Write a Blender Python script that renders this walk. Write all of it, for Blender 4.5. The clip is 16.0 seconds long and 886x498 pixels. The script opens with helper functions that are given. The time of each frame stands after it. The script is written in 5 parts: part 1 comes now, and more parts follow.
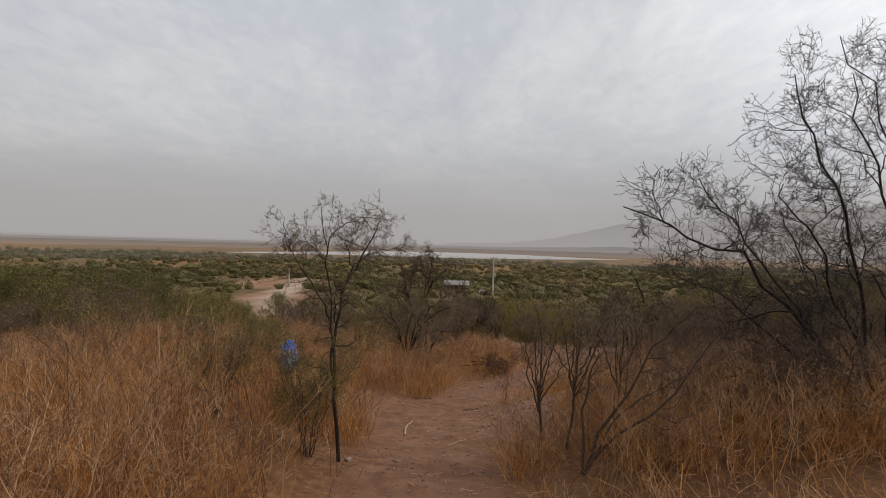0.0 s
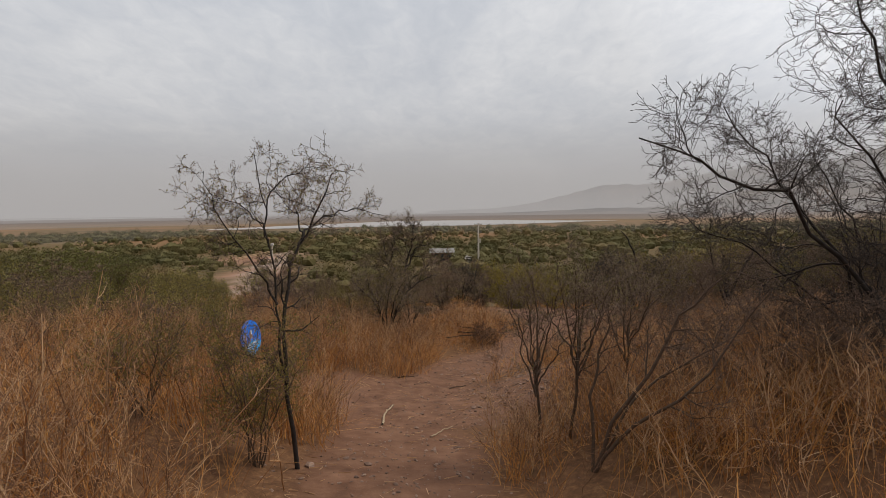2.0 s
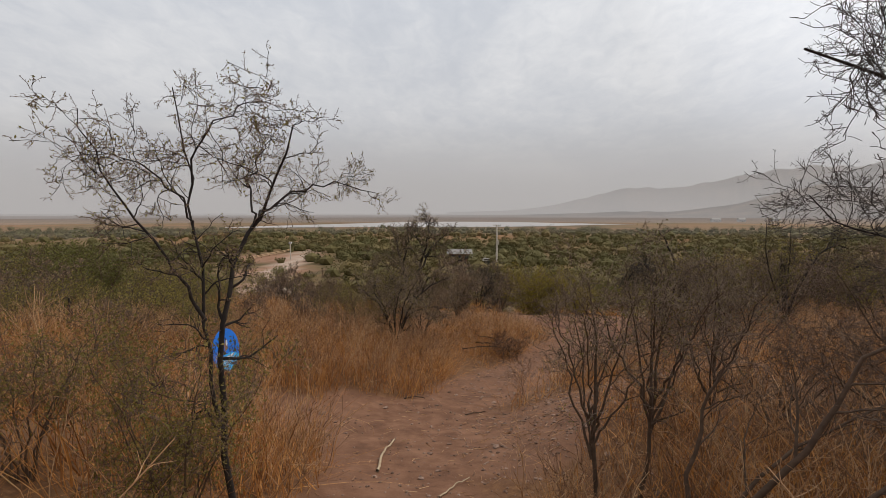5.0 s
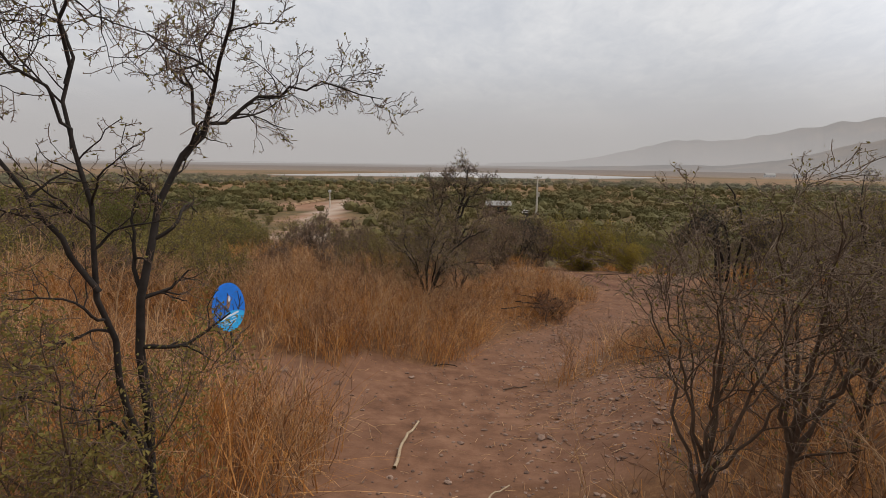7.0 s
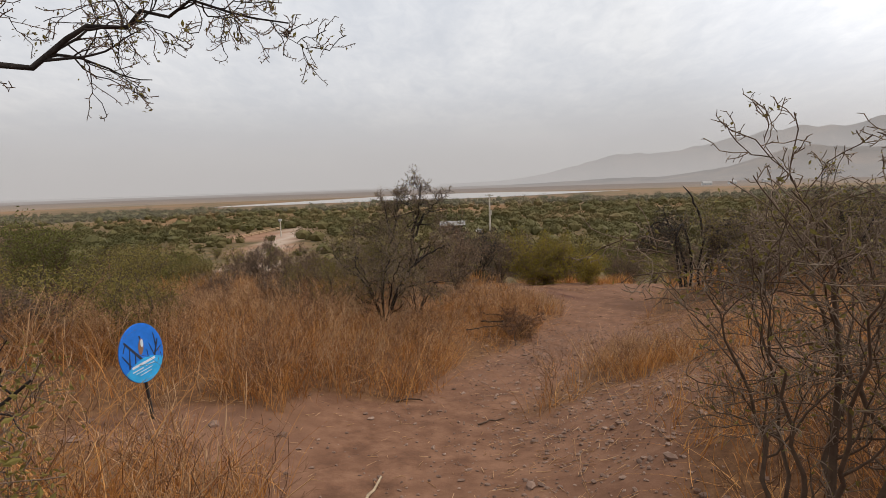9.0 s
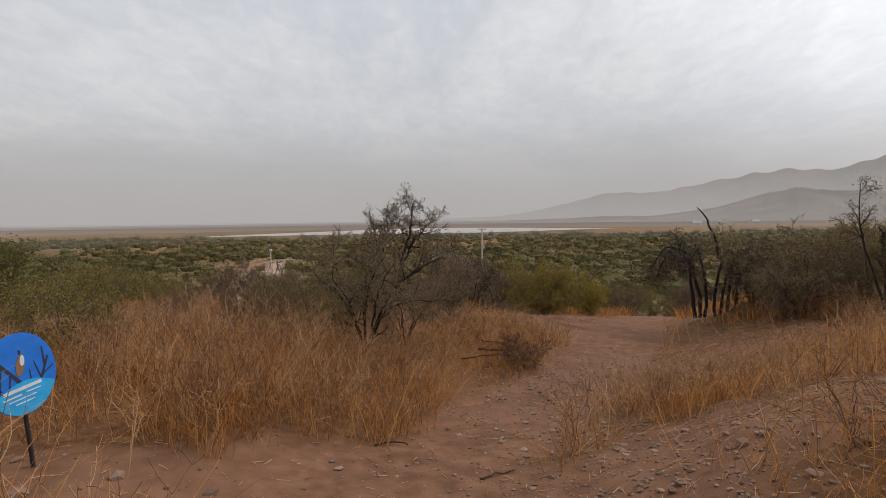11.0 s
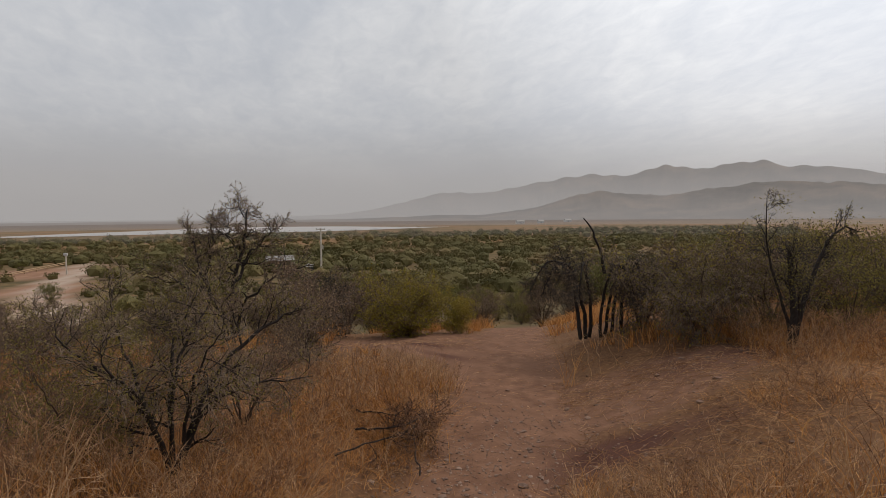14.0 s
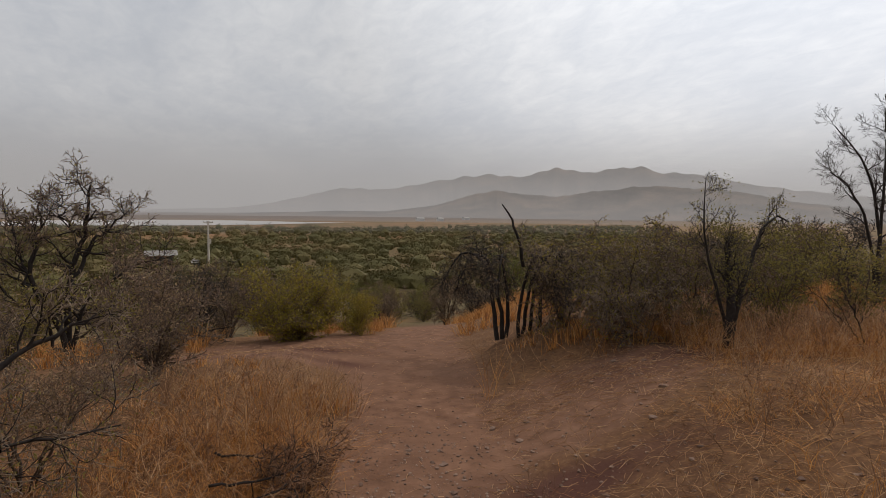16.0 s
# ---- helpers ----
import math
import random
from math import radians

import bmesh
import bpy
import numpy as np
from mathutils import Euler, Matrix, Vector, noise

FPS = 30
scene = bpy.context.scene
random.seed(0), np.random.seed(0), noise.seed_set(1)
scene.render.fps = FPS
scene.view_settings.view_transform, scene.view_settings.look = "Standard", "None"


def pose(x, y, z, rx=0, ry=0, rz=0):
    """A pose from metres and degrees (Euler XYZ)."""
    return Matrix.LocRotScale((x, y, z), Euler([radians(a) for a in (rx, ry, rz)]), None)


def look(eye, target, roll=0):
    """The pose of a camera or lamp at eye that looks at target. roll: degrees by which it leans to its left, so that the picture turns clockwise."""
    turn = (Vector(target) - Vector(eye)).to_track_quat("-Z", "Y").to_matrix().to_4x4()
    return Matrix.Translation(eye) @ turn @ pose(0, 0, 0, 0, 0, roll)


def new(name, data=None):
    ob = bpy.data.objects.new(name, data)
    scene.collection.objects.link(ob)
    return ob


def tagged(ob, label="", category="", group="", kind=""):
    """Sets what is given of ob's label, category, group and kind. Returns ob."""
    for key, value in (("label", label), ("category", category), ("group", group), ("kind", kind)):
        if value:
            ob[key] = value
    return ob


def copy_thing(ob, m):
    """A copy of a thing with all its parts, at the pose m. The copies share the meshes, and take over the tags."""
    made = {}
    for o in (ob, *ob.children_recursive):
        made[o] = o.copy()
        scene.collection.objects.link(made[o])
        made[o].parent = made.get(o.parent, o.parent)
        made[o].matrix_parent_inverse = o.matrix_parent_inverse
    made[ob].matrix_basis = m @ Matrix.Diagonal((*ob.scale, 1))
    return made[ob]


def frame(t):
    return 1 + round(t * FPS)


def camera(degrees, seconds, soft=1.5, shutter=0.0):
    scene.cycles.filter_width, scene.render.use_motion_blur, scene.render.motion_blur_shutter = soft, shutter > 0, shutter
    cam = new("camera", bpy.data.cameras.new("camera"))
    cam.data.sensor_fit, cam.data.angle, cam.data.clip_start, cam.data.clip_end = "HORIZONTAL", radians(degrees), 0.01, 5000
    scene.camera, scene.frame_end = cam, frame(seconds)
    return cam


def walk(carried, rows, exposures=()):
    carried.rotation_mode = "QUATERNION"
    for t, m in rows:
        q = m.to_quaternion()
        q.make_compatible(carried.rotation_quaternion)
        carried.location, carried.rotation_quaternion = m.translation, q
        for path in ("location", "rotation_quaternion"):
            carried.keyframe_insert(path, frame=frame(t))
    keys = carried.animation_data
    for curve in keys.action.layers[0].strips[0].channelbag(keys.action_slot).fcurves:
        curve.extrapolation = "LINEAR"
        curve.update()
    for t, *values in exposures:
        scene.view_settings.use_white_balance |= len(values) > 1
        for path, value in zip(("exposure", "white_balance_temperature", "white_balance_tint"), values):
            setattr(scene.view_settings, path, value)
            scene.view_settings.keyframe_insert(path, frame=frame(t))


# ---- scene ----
cam = camera(79.0, 16.0, 0.6)

PATH = [
    (0, (0.408, 0.284, 1.801), (0.263, 2.279, 1.778), 1.6),
    (0.5, (0.354, 0.492, 1.756), (0.303, 2.491, 1.693), 3.3),
    (1, (0.322, 0.691, 1.75), (0.32, 2.688, 1.637), 2.5),
    (1.5, (0.395, 0.939, 1.722), (0.32, 2.934, 1.6), -0.3),
    (2, (0.443, 1.127, 1.712), (0.355, 3.12, 1.571), -0.8),
    (2.5, (0.404, 1.289, 1.685), (0.445, 3.287, 1.627), 1.5),
    (3, (0.369, 1.481, 1.684), (0.462, 3.478, 1.619), 1.9),
    (3.5, (0.432, 1.682, 1.649), (0.456, 3.68, 1.576), -0.5),
    (4, (0.496, 1.894, 1.64), (0.487, 3.893, 1.56), -1.9),
    (4.5, (0.469, 2.029, 1.617), (0.447, 4.028, 1.552), -0.2),
    (5, (0.398, 2.312, 1.587), (0.244, 4.301, 1.451), 0.0),
    (5.2, (0.381, 2.425, 1.564), (0.153, 4.404, 1.39), -0.8),
    (7.5, (0.264, 3.355, 1.472), (-0.026, 5.308, 1.152), 0.9),
    (8, (0.197, 3.439, 1.448), (0.049, 5.413, 1.165), 0.5),
    (8.5, (0.207, 3.581, 1.401), (0.123, 5.564, 1.159), -1.2),
    (9, (0.23, 3.852, 1.334), (0.102, 5.834, 1.096), -1.9),
    (9.2, (0.183, 3.958, 1.27), (0.046, 5.943, 1.069), -1.4),
    (11.3, (0.122, 5.025, 0.971), (0.05, 7.021, 0.86), -0.4),
    (11.5, (0.065, 5.205, 0.964), (0.043, 7.201, 0.85), -0.7),
    (12, (-0.016, 5.674, 1.016), (0.099, 7.666, 0.889), -0.9),
    (12.5, (0.024, 6.184, 1.003), (0.252, 8.168, 0.881), -1.0),
    (13, (-0.029, 6.405, 1.117), (0.3, 8.373, 0.991), -0.9),
    (13.5, (-0.155, 6.608, 1.226), (0.26, 8.561, 1.096), -1.1),
    (14, (-0.135, 6.852, 1.201), (0.362, 8.785, 1.078), -0.5),
    (14.5, (-0.085, 7.155, 1.194), (0.474, 9.071, 1.063), -0.3),
    (15, (-0.065, 7.422, 1.165), (0.578, 9.311, 1.023), -0.4),
    (15.5, (0.105, 7.785, 1.048), (0.845, 9.639, 0.914), 0.2),
    (16, (0.183, 8.063, 1.008), (1.029, 9.87, 0.874), 0.7),
]
walk(cam, [(t, look(eye, target, roll)) for t, eye, target, roll in PATH], [(0, 0.06), (3, 0.16), (5, 0.22), (7.5, 0.3), (9, 0.42), (11.5, 0.12), (13.5, 0.0), (16, -0.05)])

# ---- world, sun ----
SUN_EL, SUN_AZ = 52.0, 60.0
world = bpy.data.worlds.new("overcast_sky")
scene.world = world
world.use_nodes = True
wn, wl = world.node_tree.nodes, world.node_tree.links
wn.clear()


def wnode(kind, **sets):
    n = wn.new(kind)
    for k, v in sets.items():
        n.inputs[k].default_value = v
    return n


def ramp_set(node, stops):
    el = node.color_ramp.elements
    while len(el) < len(stops):
        el.new(0.5)
    for e, (p, c) in zip(el, stops):
        e.position, e.color = p, (*c, 1)


sky = wn.new("ShaderNodeTexSky")
sky.sky_type, sky.sun_disc = "NISHITA", False
sky.sun_elevation, sky.sun_rotation = radians(SUN_EL), radians(SUN_AZ)
wco = wn.new("ShaderNodeTexCoord")
wsep = wn.new("ShaderNodeSeparateXYZ")
wl.new(wco.outputs["Generated"], wsep.inputs[0])
# clouds on a flat deck: direction divided by its height
wz = wn.new("ShaderNodeMath"); wz.operation = "MAXIMUM"; wz.inputs[1].default_value = 0.0
wl.new(wsep.outputs["Z"], wz.inputs[0])
wadd = wn.new("ShaderNodeMath"); wadd.operation = "ADD"; wadd.inputs[1].default_value = 0.22
wl.new(wz.outputs[0], wadd.inputs[0])
wdiv = wn.new("ShaderNodeVectorMath"); wdiv.operation = "DIVIDE"
wl.new(wco.outputs["Generated"], wdiv.inputs[0])
wl.new(wadd.outputs[0], wdiv.inputs[1])
wmap = wn.new("ShaderNodeMapping")
wmap.inputs["Rotation"].default_value = (0, 0, radians(28))
wmap.inputs["Scale"].default_value = (1.0, 0.6, 1.0)
wl.new(wdiv.outputs[0], wmap.inputs[0])
n1 = wnode("ShaderNodeTexNoise", Scale=1.25, Detail=7.0, Roughness=0.56, Distortion=0.6)
wl.new(wmap.outputs[0], n1.inputs["Vector"])
n2 = wnode("ShaderNodeTexNoise", Scale=13.0, Detail=5.0, Roughness=0.62, Distortion=0.5)
wl.new(wmap.outputs[0], n2.inputs["Vector"])
wmix = wn.new("ShaderNodeMath"); wmix.operation = "MULTIPLY_ADD"
wmix.inputs[1].default_value = 0.42
wl.new(n2.outputs[0], wmix.inputs[0]); wl.new(n1.outputs[0], wmix.inputs[2])
wr = wn.new("ShaderNodeValToRGB")
wl.new(wmix.outputs[0], wr.inputs[0])
ramp_set(wr, [(0.47, (0.50, 0.525, 0.57)), (0.64, (0.552, 0.572, 0.612)), (0.77, (0.615, 0.628, 0.656)), (0.92, (0.70, 0.705, 0.72))])
# height gradient towards the hazy horizon
we = wn.new("ShaderNodeValToRGB")
wl.new(wsep.outputs["Z"], we.inputs[0])
ramp_set(we, [(0.0, (0.0, 0.0, 0.0)), (0.05, (0.2, 0.2, 0.2)), (0.16, (0.66, 0.66, 0.66)), (0.36, (1, 1, 1))])
wh = wn.new("ShaderNodeMix"); wh.data_type = "RGBA"
wl.new(we.outputs[0], wh.inputs["Factor"])
wh.inputs["A"].default_value = (0.375, 0.358, 0.352, 1)
wl.new(wr.outputs[0], wh.inputs["B"])
# the brighter side of the cloud deck
wdot = wn.new("ShaderNodeVectorMath"); wdot.operation = "DOT_PRODUCT"
wl.new(wco.outputs["Generated"], wdot.inputs[0])
wdot.inputs[1].default_value = (math.sin(radians(70)) * math.cos(radians(24)), math.cos(radians(70)) * math.cos(radians(24)), math.sin(radians(24)))
wmr = wn.new("ShaderNodeMapRange")
wl.new(wdot.outputs["Value"], wmr.inputs["Value"])
wmr.inputs["From Min"].default_value, wmr.inputs["From Max"].default_value = 0.62, 1.0
wmr.inputs["To Min"].default_value, wmr.inputs["To Max"].default_value = 1.0, 1.7
wmul = wn.new("ShaderNodeVectorMath"); wmul.operation = "SCALE"
wl.new(wh.outputs["Result"], wmul.inputs[0]); wl.new(wmr.outputs[0], wmul.inputs["Scale"])
wbg = wnode("ShaderNodeBackground", Strength=1.0)
wl.new(wmul.outputs[0], wbg.inputs["Color"])
wsk = wnode("ShaderNodeBackground", Strength=0.05)
wl.new(sky.outputs[0], wsk.inputs["Color"])
wms = wn.new("ShaderNodeMixShader")
wms.inputs[0].default_value = 0.04
wl.new(wbg.outputs[0], wms.inputs[1]); wl.new(wsk.outputs[0], wms.inputs[2])
wout = wn.new("ShaderNodeOutputWorld")
wl.new(wms.outputs[0], wout.inputs["Surface"])

sun_data = bpy.data.lights.new("sun", "SUN")
sun_data.energy, sun_data.angle, sun_data.color = 1.6, radians(30), (1.0, 0.90, 0.78)
sun = new("sun", sun_data)
sd = Vector((math.sin(radians(SUN_AZ)) * math.cos(radians(SUN_EL)), math.cos(radians(SUN_AZ)) * math.cos(radians(SUN_EL)), math.sin(radians(SUN_EL))))
sun.matrix_world = look(sd * 50, (0, 0, 0))

# ---- materials ----


class Mat:
    """A small wrapper round a node material."""

    def __init__(self, name, rough=0.85, spec=0.2, metal=0.0):
        self.m = bpy.data.materials.new(name)
        self.m.use_nodes = True
        self.n, self.l = self.m.node_tree.nodes, self.m.node_tree.links
        self.b = self.n["Principled BSDF"]
        self.b.inputs["Roughness"].default_value = rough
        self.b.inputs["Specular IOR Level"].default_value = spec
        self.b.inputs["Metallic"].default_value = metal
        self.pos = self.n.new("ShaderNodeTexCoord").outputs["Object"]

    def noise(self, scale, detail=4.0, rough=0.6, vec=None, dist=0.0):
        t = self.n.new("ShaderNodeTexNoise")
        t.inputs["Scale"].default_value, t.inputs["Detail"].default_value = scale, detail
        t.inputs["Roughness"].default_value, t.inputs["Distortion"].default_value = rough, dist
        self.l.new(vec or self.pos, t.inputs["Vector"])
        return t.outputs[0]

    def ramp(self, fac, stops):
        r = self.n.new("ShaderNodeValToRGB")
        ramp_set(r, stops)
        self.l.new(fac, r.inputs[0])
        return r.outputs[0]

    def mix(self, fac, a, b, mode="MIX"):
        x = self.n.new("ShaderNodeMix")
        x.data_type, x.blend_type = "RGBA", mode
        for sock, v in (("Factor", fac), ("A", a), ("B", b)):
            if isinstance(v, (int, float)):
                x.inputs[sock].default_value = v
            elif isinstance(v, tuple):
                x.inputs[sock].default_value = (*v, 1)
            else:
                self.l.new(v, x.inputs[sock])
        return x.outputs["Result"]

    def math(self, op, a, b=0.0):
        x = self.n.new("ShaderNodeMath")
        x.operation = op
        for i, v in enumerate((a, b)):
            if isinstance(v, (int, float)):
                x.inputs[i].default_value = v
            else:
                self.l.new(v, x.inputs[i])
        return x.outputs[0]

    def attr(self, name):
        a = self.n.new("ShaderNodeAttribute")
        a.attribute_name = name
        return a.outputs["Fac"]

    def island(self):
        return self.n.new("ShaderNodeNewGeometry").outputs["Random Per Island"]

    def objrand(self):
        return self.n.new("ShaderNodeObjectInfo").outputs["Random"]

    def color(self, sock):
        if isinstance(sock, tuple):
            self.b.inputs["Base Color"].default_value = (*sock, 1)
        else:
            self.l.new(sock, self.b.inputs["Base Color"])
        return self

    def bump(self, height, strength=0.5, dist=0.01):
        x = self.n.new("ShaderNodeBump")
        x.inputs["Strength"].default_value, x.inputs["Distance"].default_value = strength, dist
        self.l.new(height, x.inputs["Height"])
        self.l.new(x.outputs[0], self.b.inputs["Normal"])
        return self


def bark_mat(name, dark, light, scale=30):
    m = Mat(name, 0.9, 0.15)
    f = m.noise(scale, 6)
    g = m.noise(scale * 0.12, 3)
    return m.color(m.mix(g, m.ramp(f, [(0.3, dark), (0.7, light)]), dark, "MIX")).bump(f, 0.6, 0.004).m


def leaf_mat(name, stops, translucent=0.25):
    m = Mat(name, 0.75, 0.2)
    r = m.math("ADD", m.math("MULTIPLY", m.island(), 0.65), m.math("MULTIPLY", m.objrand(), 0.35))
    c = m.ramp(r, stops)
    m.color(c)
    t = m.n.new("ShaderNodeBsdfTranslucent")
    m.l.new(c, t.inputs[0])
    x = m.n.new("ShaderNodeMixShader")
    x.inputs[0].default_value = translucent
    m.l.new(m.b.outputs[0], x.inputs[1]); m.l.new(t.outputs[0], x.inputs[2])
    m.l.new(x.outputs[0], m.n["Material Output"].inputs["Surface"])
    return m.m


M_BARK_GREY = bark_mat("bark_grey", (0.062, 0.044, 0.034), (0.18, 0.138, 0.108))
M_BARK_DARK = bark_mat("bark_burnt", (0.022, 0.018, 0.016), (0.075, 0.06, 0.052))
M_BARK_BROWN = bark_mat("bark_brown", (0.07, 0.046, 0.032), (0.19, 0.13, 0.09))
M_TWIG = bark_mat("twig_bark", (0.12, 0.08, 0.058), (0.30, 0.21, 0.15), 60)
M_TWIG_DARK = bark_mat("twig_dark", (0.045, 0.036, 0.031), (0.125, 0.10, 0.084), 60)
M_TWIG_PALE = bark_mat("twig_pale", (0.15, 0.108, 0.078), (0.37, 0.28, 0.20), 40)
M_STRAW_WOOD = bark_mat("dead_wood_pale", (0.30, 0.22, 0.14), (0.62, 0.50, 0.36), 40)
M_LEAF_OLIVE = leaf_mat("leaf_olive", [(0.0, (0.12, 0.095, 0.03)), (0.45, (0.20, 0.165, 0.045)), (0.8, (0.26, 0.21, 0.06)), (1.0, (0.30, 0.20, 0.07))], 0.35)
M_LEAF_GREEN = leaf_mat("leaf_green", [(0.0, (0.07, 0.072, 0.022)), (0.4, (0.125, 0.122, 0.034)), (0.75, (0.18, 0.16, 0.043)), (1.0, (0.24, 0.175, 0.07))], 0.35)


def far_leaf():
    m = Mat("leaf_far_woods", 0.8, 0.1)
    patch = m.ramp(m.noise(0.03, 5), [(0.35, (0.085, 0.078, 0.030)), (0.5, (0.125, 0.105, 0.042)), (0.6, (0.17, 0.125, 0.055)), (0.72, (0.235, 0.15, 0.08))])
    return m.color(m.mix(m.island(), patch, m.mix(0.25, patch, (0.08, 0.075, 0.03)))).m


M_LEAF_FAR = far_leaf()
M_LEAF_YELLOW = leaf_mat("leaf_yellow", [(0.0, (0.14, 0.12, 0.02)), (0.5, (0.30, 0.235, 0.035)), (1.0, (0.42, 0.30, 0.05))], 0.35)
M_LEAF_DRY = leaf_mat("leaf_dry_brown", [(0.0, (0.15, 0.10, 0.062)), (0.5, (0.25, 0.175, 0.105)), (1.0, (0.33, 0.22, 0.115))], 0.25)
M_GRASS = leaf_mat("dry_grass_blade", [(0.0, (0.15, 0.06, 0.026)), (0.28, (0.36, 0.155, 0.05)), (0.58, (0.60, 0.29, 0.085)), (0.84, (0.77, 0.47, 0.205)), (1.0, (0.44, 0.28, 0.165))], 0.3)
M_WEED = leaf_mat("dry_weed_stem", [(0.0, (0.24, 0.115, 0.055)), (0.5, (0.46, 0.26, 0.125)), (1.0, (0.64, 0.43, 0.25))], 0.1)
M_BRUSH = bark_mat("dead_brush_stem", (0.15, 0.078, 0.045), (0.36, 0.205, 0.115), 40)


def ground_mat():
    m = Mat("hill_ground", 0.95, 0.1)
    geo = m.n.new("ShaderNodeNewGeometry")
    sep = m.n.new("ShaderNodeSeparateXYZ")
    m.l.new(geo.outputs["Position"], sep.inputs[0])
    fine, mid, big = m.noise(42, 6, 0.7), m.noise(5.5, 5), m.noise(0.7, 4)
    dirt = m.ramp(mid, [(0.3, (0.10, 0.048, 0.028)), (0.48, (0.18, 0.09, 0.052)), (0.7, (0.275, 0.148, 0.09))])
    dirt = m.mix(m.ramp(fine, [(0.35, (0, 0, 0)), (0.75, (1, 1, 1))]), m.mix(0.35, dirt, (0.15, 0.085, 0.06)), dirt)
    dirt = m.mix(m.ramp(big, [(0.42, (0, 0, 0)), (0.62, (0.55, 0.55, 0.55))]), dirt, (0.19, 0.10, 0.062))
    dirt = m.mix(m.ramp(m.noise(1.7, 6, 0.65), [(0.5, (0, 0, 0)), (0.66, (0.35, 0.35, 0.35))]), dirt, (0.105, 0.052, 0.033))
    litter = m.ramp(m.noise(14, 6, 0.75), [(0.3, (0.075, 0.037, 0.02)), (0.55, (0.165, 0.085, 0.042)), (0.75, (0.32, 0.18, 0.085))])
    near = m.mix(m.attr("dirt"), litter, dirt)
    near = m.mix(m.attr("damp"), near, (0.085, 0.037, 0.026))
    # scrub floor on the slope, then sandy flats, then the reed marsh of the plain
    slope = m.ramp(m.noise(0.25, 6, 0.7), [(0.3, (0.07, 0.055, 0.028)), (0.5, (0.12, 0.088, 0.042)), (0.7, (0.22, 0.135, 0.066))])
    far = m.ramp(m.noise(0.012, 8, 0.65), [(0.3, (0.10, 0.075, 0.035)), (0.47, (0.17, 0.11, 0.05)), (0.6, (0.23, 0.125, 0.06)), (0.75, (0.10, 0.085, 0.04))])
    band = m.math("ADD", sep.outputs["Y"], m.math("MULTIPLY", m.noise(0.01, 3), 160.0))
    f1 = m.n.new("ShaderNodeMapRange")
    m.l.new(sep.outputs["Y"], f1.inputs["Value"])
    f1.inputs["From Min"].default_value, f1.inputs["From Max"].default_value = 24, 32
    f2 = m.n.new("ShaderNodeMapRange")
    m.l.new(band, f2.inputs["Value"])
    f2.inputs["From Min"].default_value, f2.inputs["From Max"].default_value = 220, 330
    f3 = m.n.new("ShaderNodeMapRange")
    m.l.new(band, f3.inputs["Value"])
    f3.inputs["From Min"].default_value, f3.inputs["From Max"].default_value = 700, 1100
    c = m.mix(f1.outputs[0], near, slope)
    c = m.mix(m.attr("sand"), c, m.ramp(m.noise(0.2, 5), [(0.3, (0.22, 0.115, 0.07)), (0.7, (0.32, 0.19, 0.125))]))
    c = m.mix(m.attr("road"), c, (0.40, 0.315, 0.25))
    c = m.mix(f2.outputs[0], c, far)
    c = m.mix(f3.outputs[0], c, (0.115, 0.078, 0.055))
    m.color(c)
    h = m.math("ADD", m.math("MULTIPLY", fine, 0.35), m.math("ADD", mid, m.math("MULTIPLY", m.noise(160, 3), 0.12)))
    m.bump(h, 0.55, 0.025)
    return m.m


M_GROUND = ground_mat()


def stone_mat():
    m = Mat("stone", 0.9, 0.25)
    f = m.noise(25, 5)
    c = m.ramp(m.math("ADD", m.math("MULTIPLY", m.island(), 0.6), m.math("MULTIPLY", f, 0.4)), [(0.1, (0.11, 0.068, 0.05)), (0.5, (0.21, 0.135, 0.10)), (0.85, (0.32, 0.22, 0.165)), (0.97, (0.45, 0.34, 0.27))])
    return m.color(c).bump(f, 0.5, 0.01).m


M_STONE = stone_mat()

# ---- geometry helpers ----
rng = np.random.default_rng(7)


def mesh_from(name, V, F, mat, smooth=True):
    """A mesh from an array of places and an array of quads (or triangles)."""
    me = bpy.data.meshes.new(name)
    V, F = np.asarray(V, np.float32).reshape(-1, 3), np.asarray(F, np.int32)
    k = F.shape[1]
    me.vertices.add(len(V)); me.vertices.foreach_set("co", V.ravel())
    me.loops.add(F.size); me.loops.foreach_set("vertex_index", F.ravel())
    me.polygons.add(len(F))
    me.polygons.foreach_set("loop_start", np.arange(0, F.size, k, dtype=np.int32))
    me.polygons.foreach_set("use_smooth", np.full(len(F), smooth))
    me.update(calc_edges=True)
    me.validate()
    me.materials.append(mat)
    return me


def part_mesh(name, V, F, mat, parent=None, label="", smooth=True):
    ob = new(name, mesh_from(name, V, F, mat, smooth))
    if parent is not None:
        ob.parent = parent
    return tagged(ob, label)


def part(name, bm, material, parent=None, label=""):
    me = bpy.data.meshes.new(name)
    bm.to_mesh(me)
    bm.free()
    me.materials.append(material)
    ob = new(name, me)
    if parent is not None:
        ob.parent = parent
    return tagged(ob, label)


def empty(name, place, label, category, group=""):
    ob = new(name)
    ob.location = place
    ob.empty_display_size = 0.1
    return tagged(ob, label, category, group)


def unit(v):
    return v / np.maximum(np.linalg.norm(v, axis=-1, keepdims=True), 1e-9)


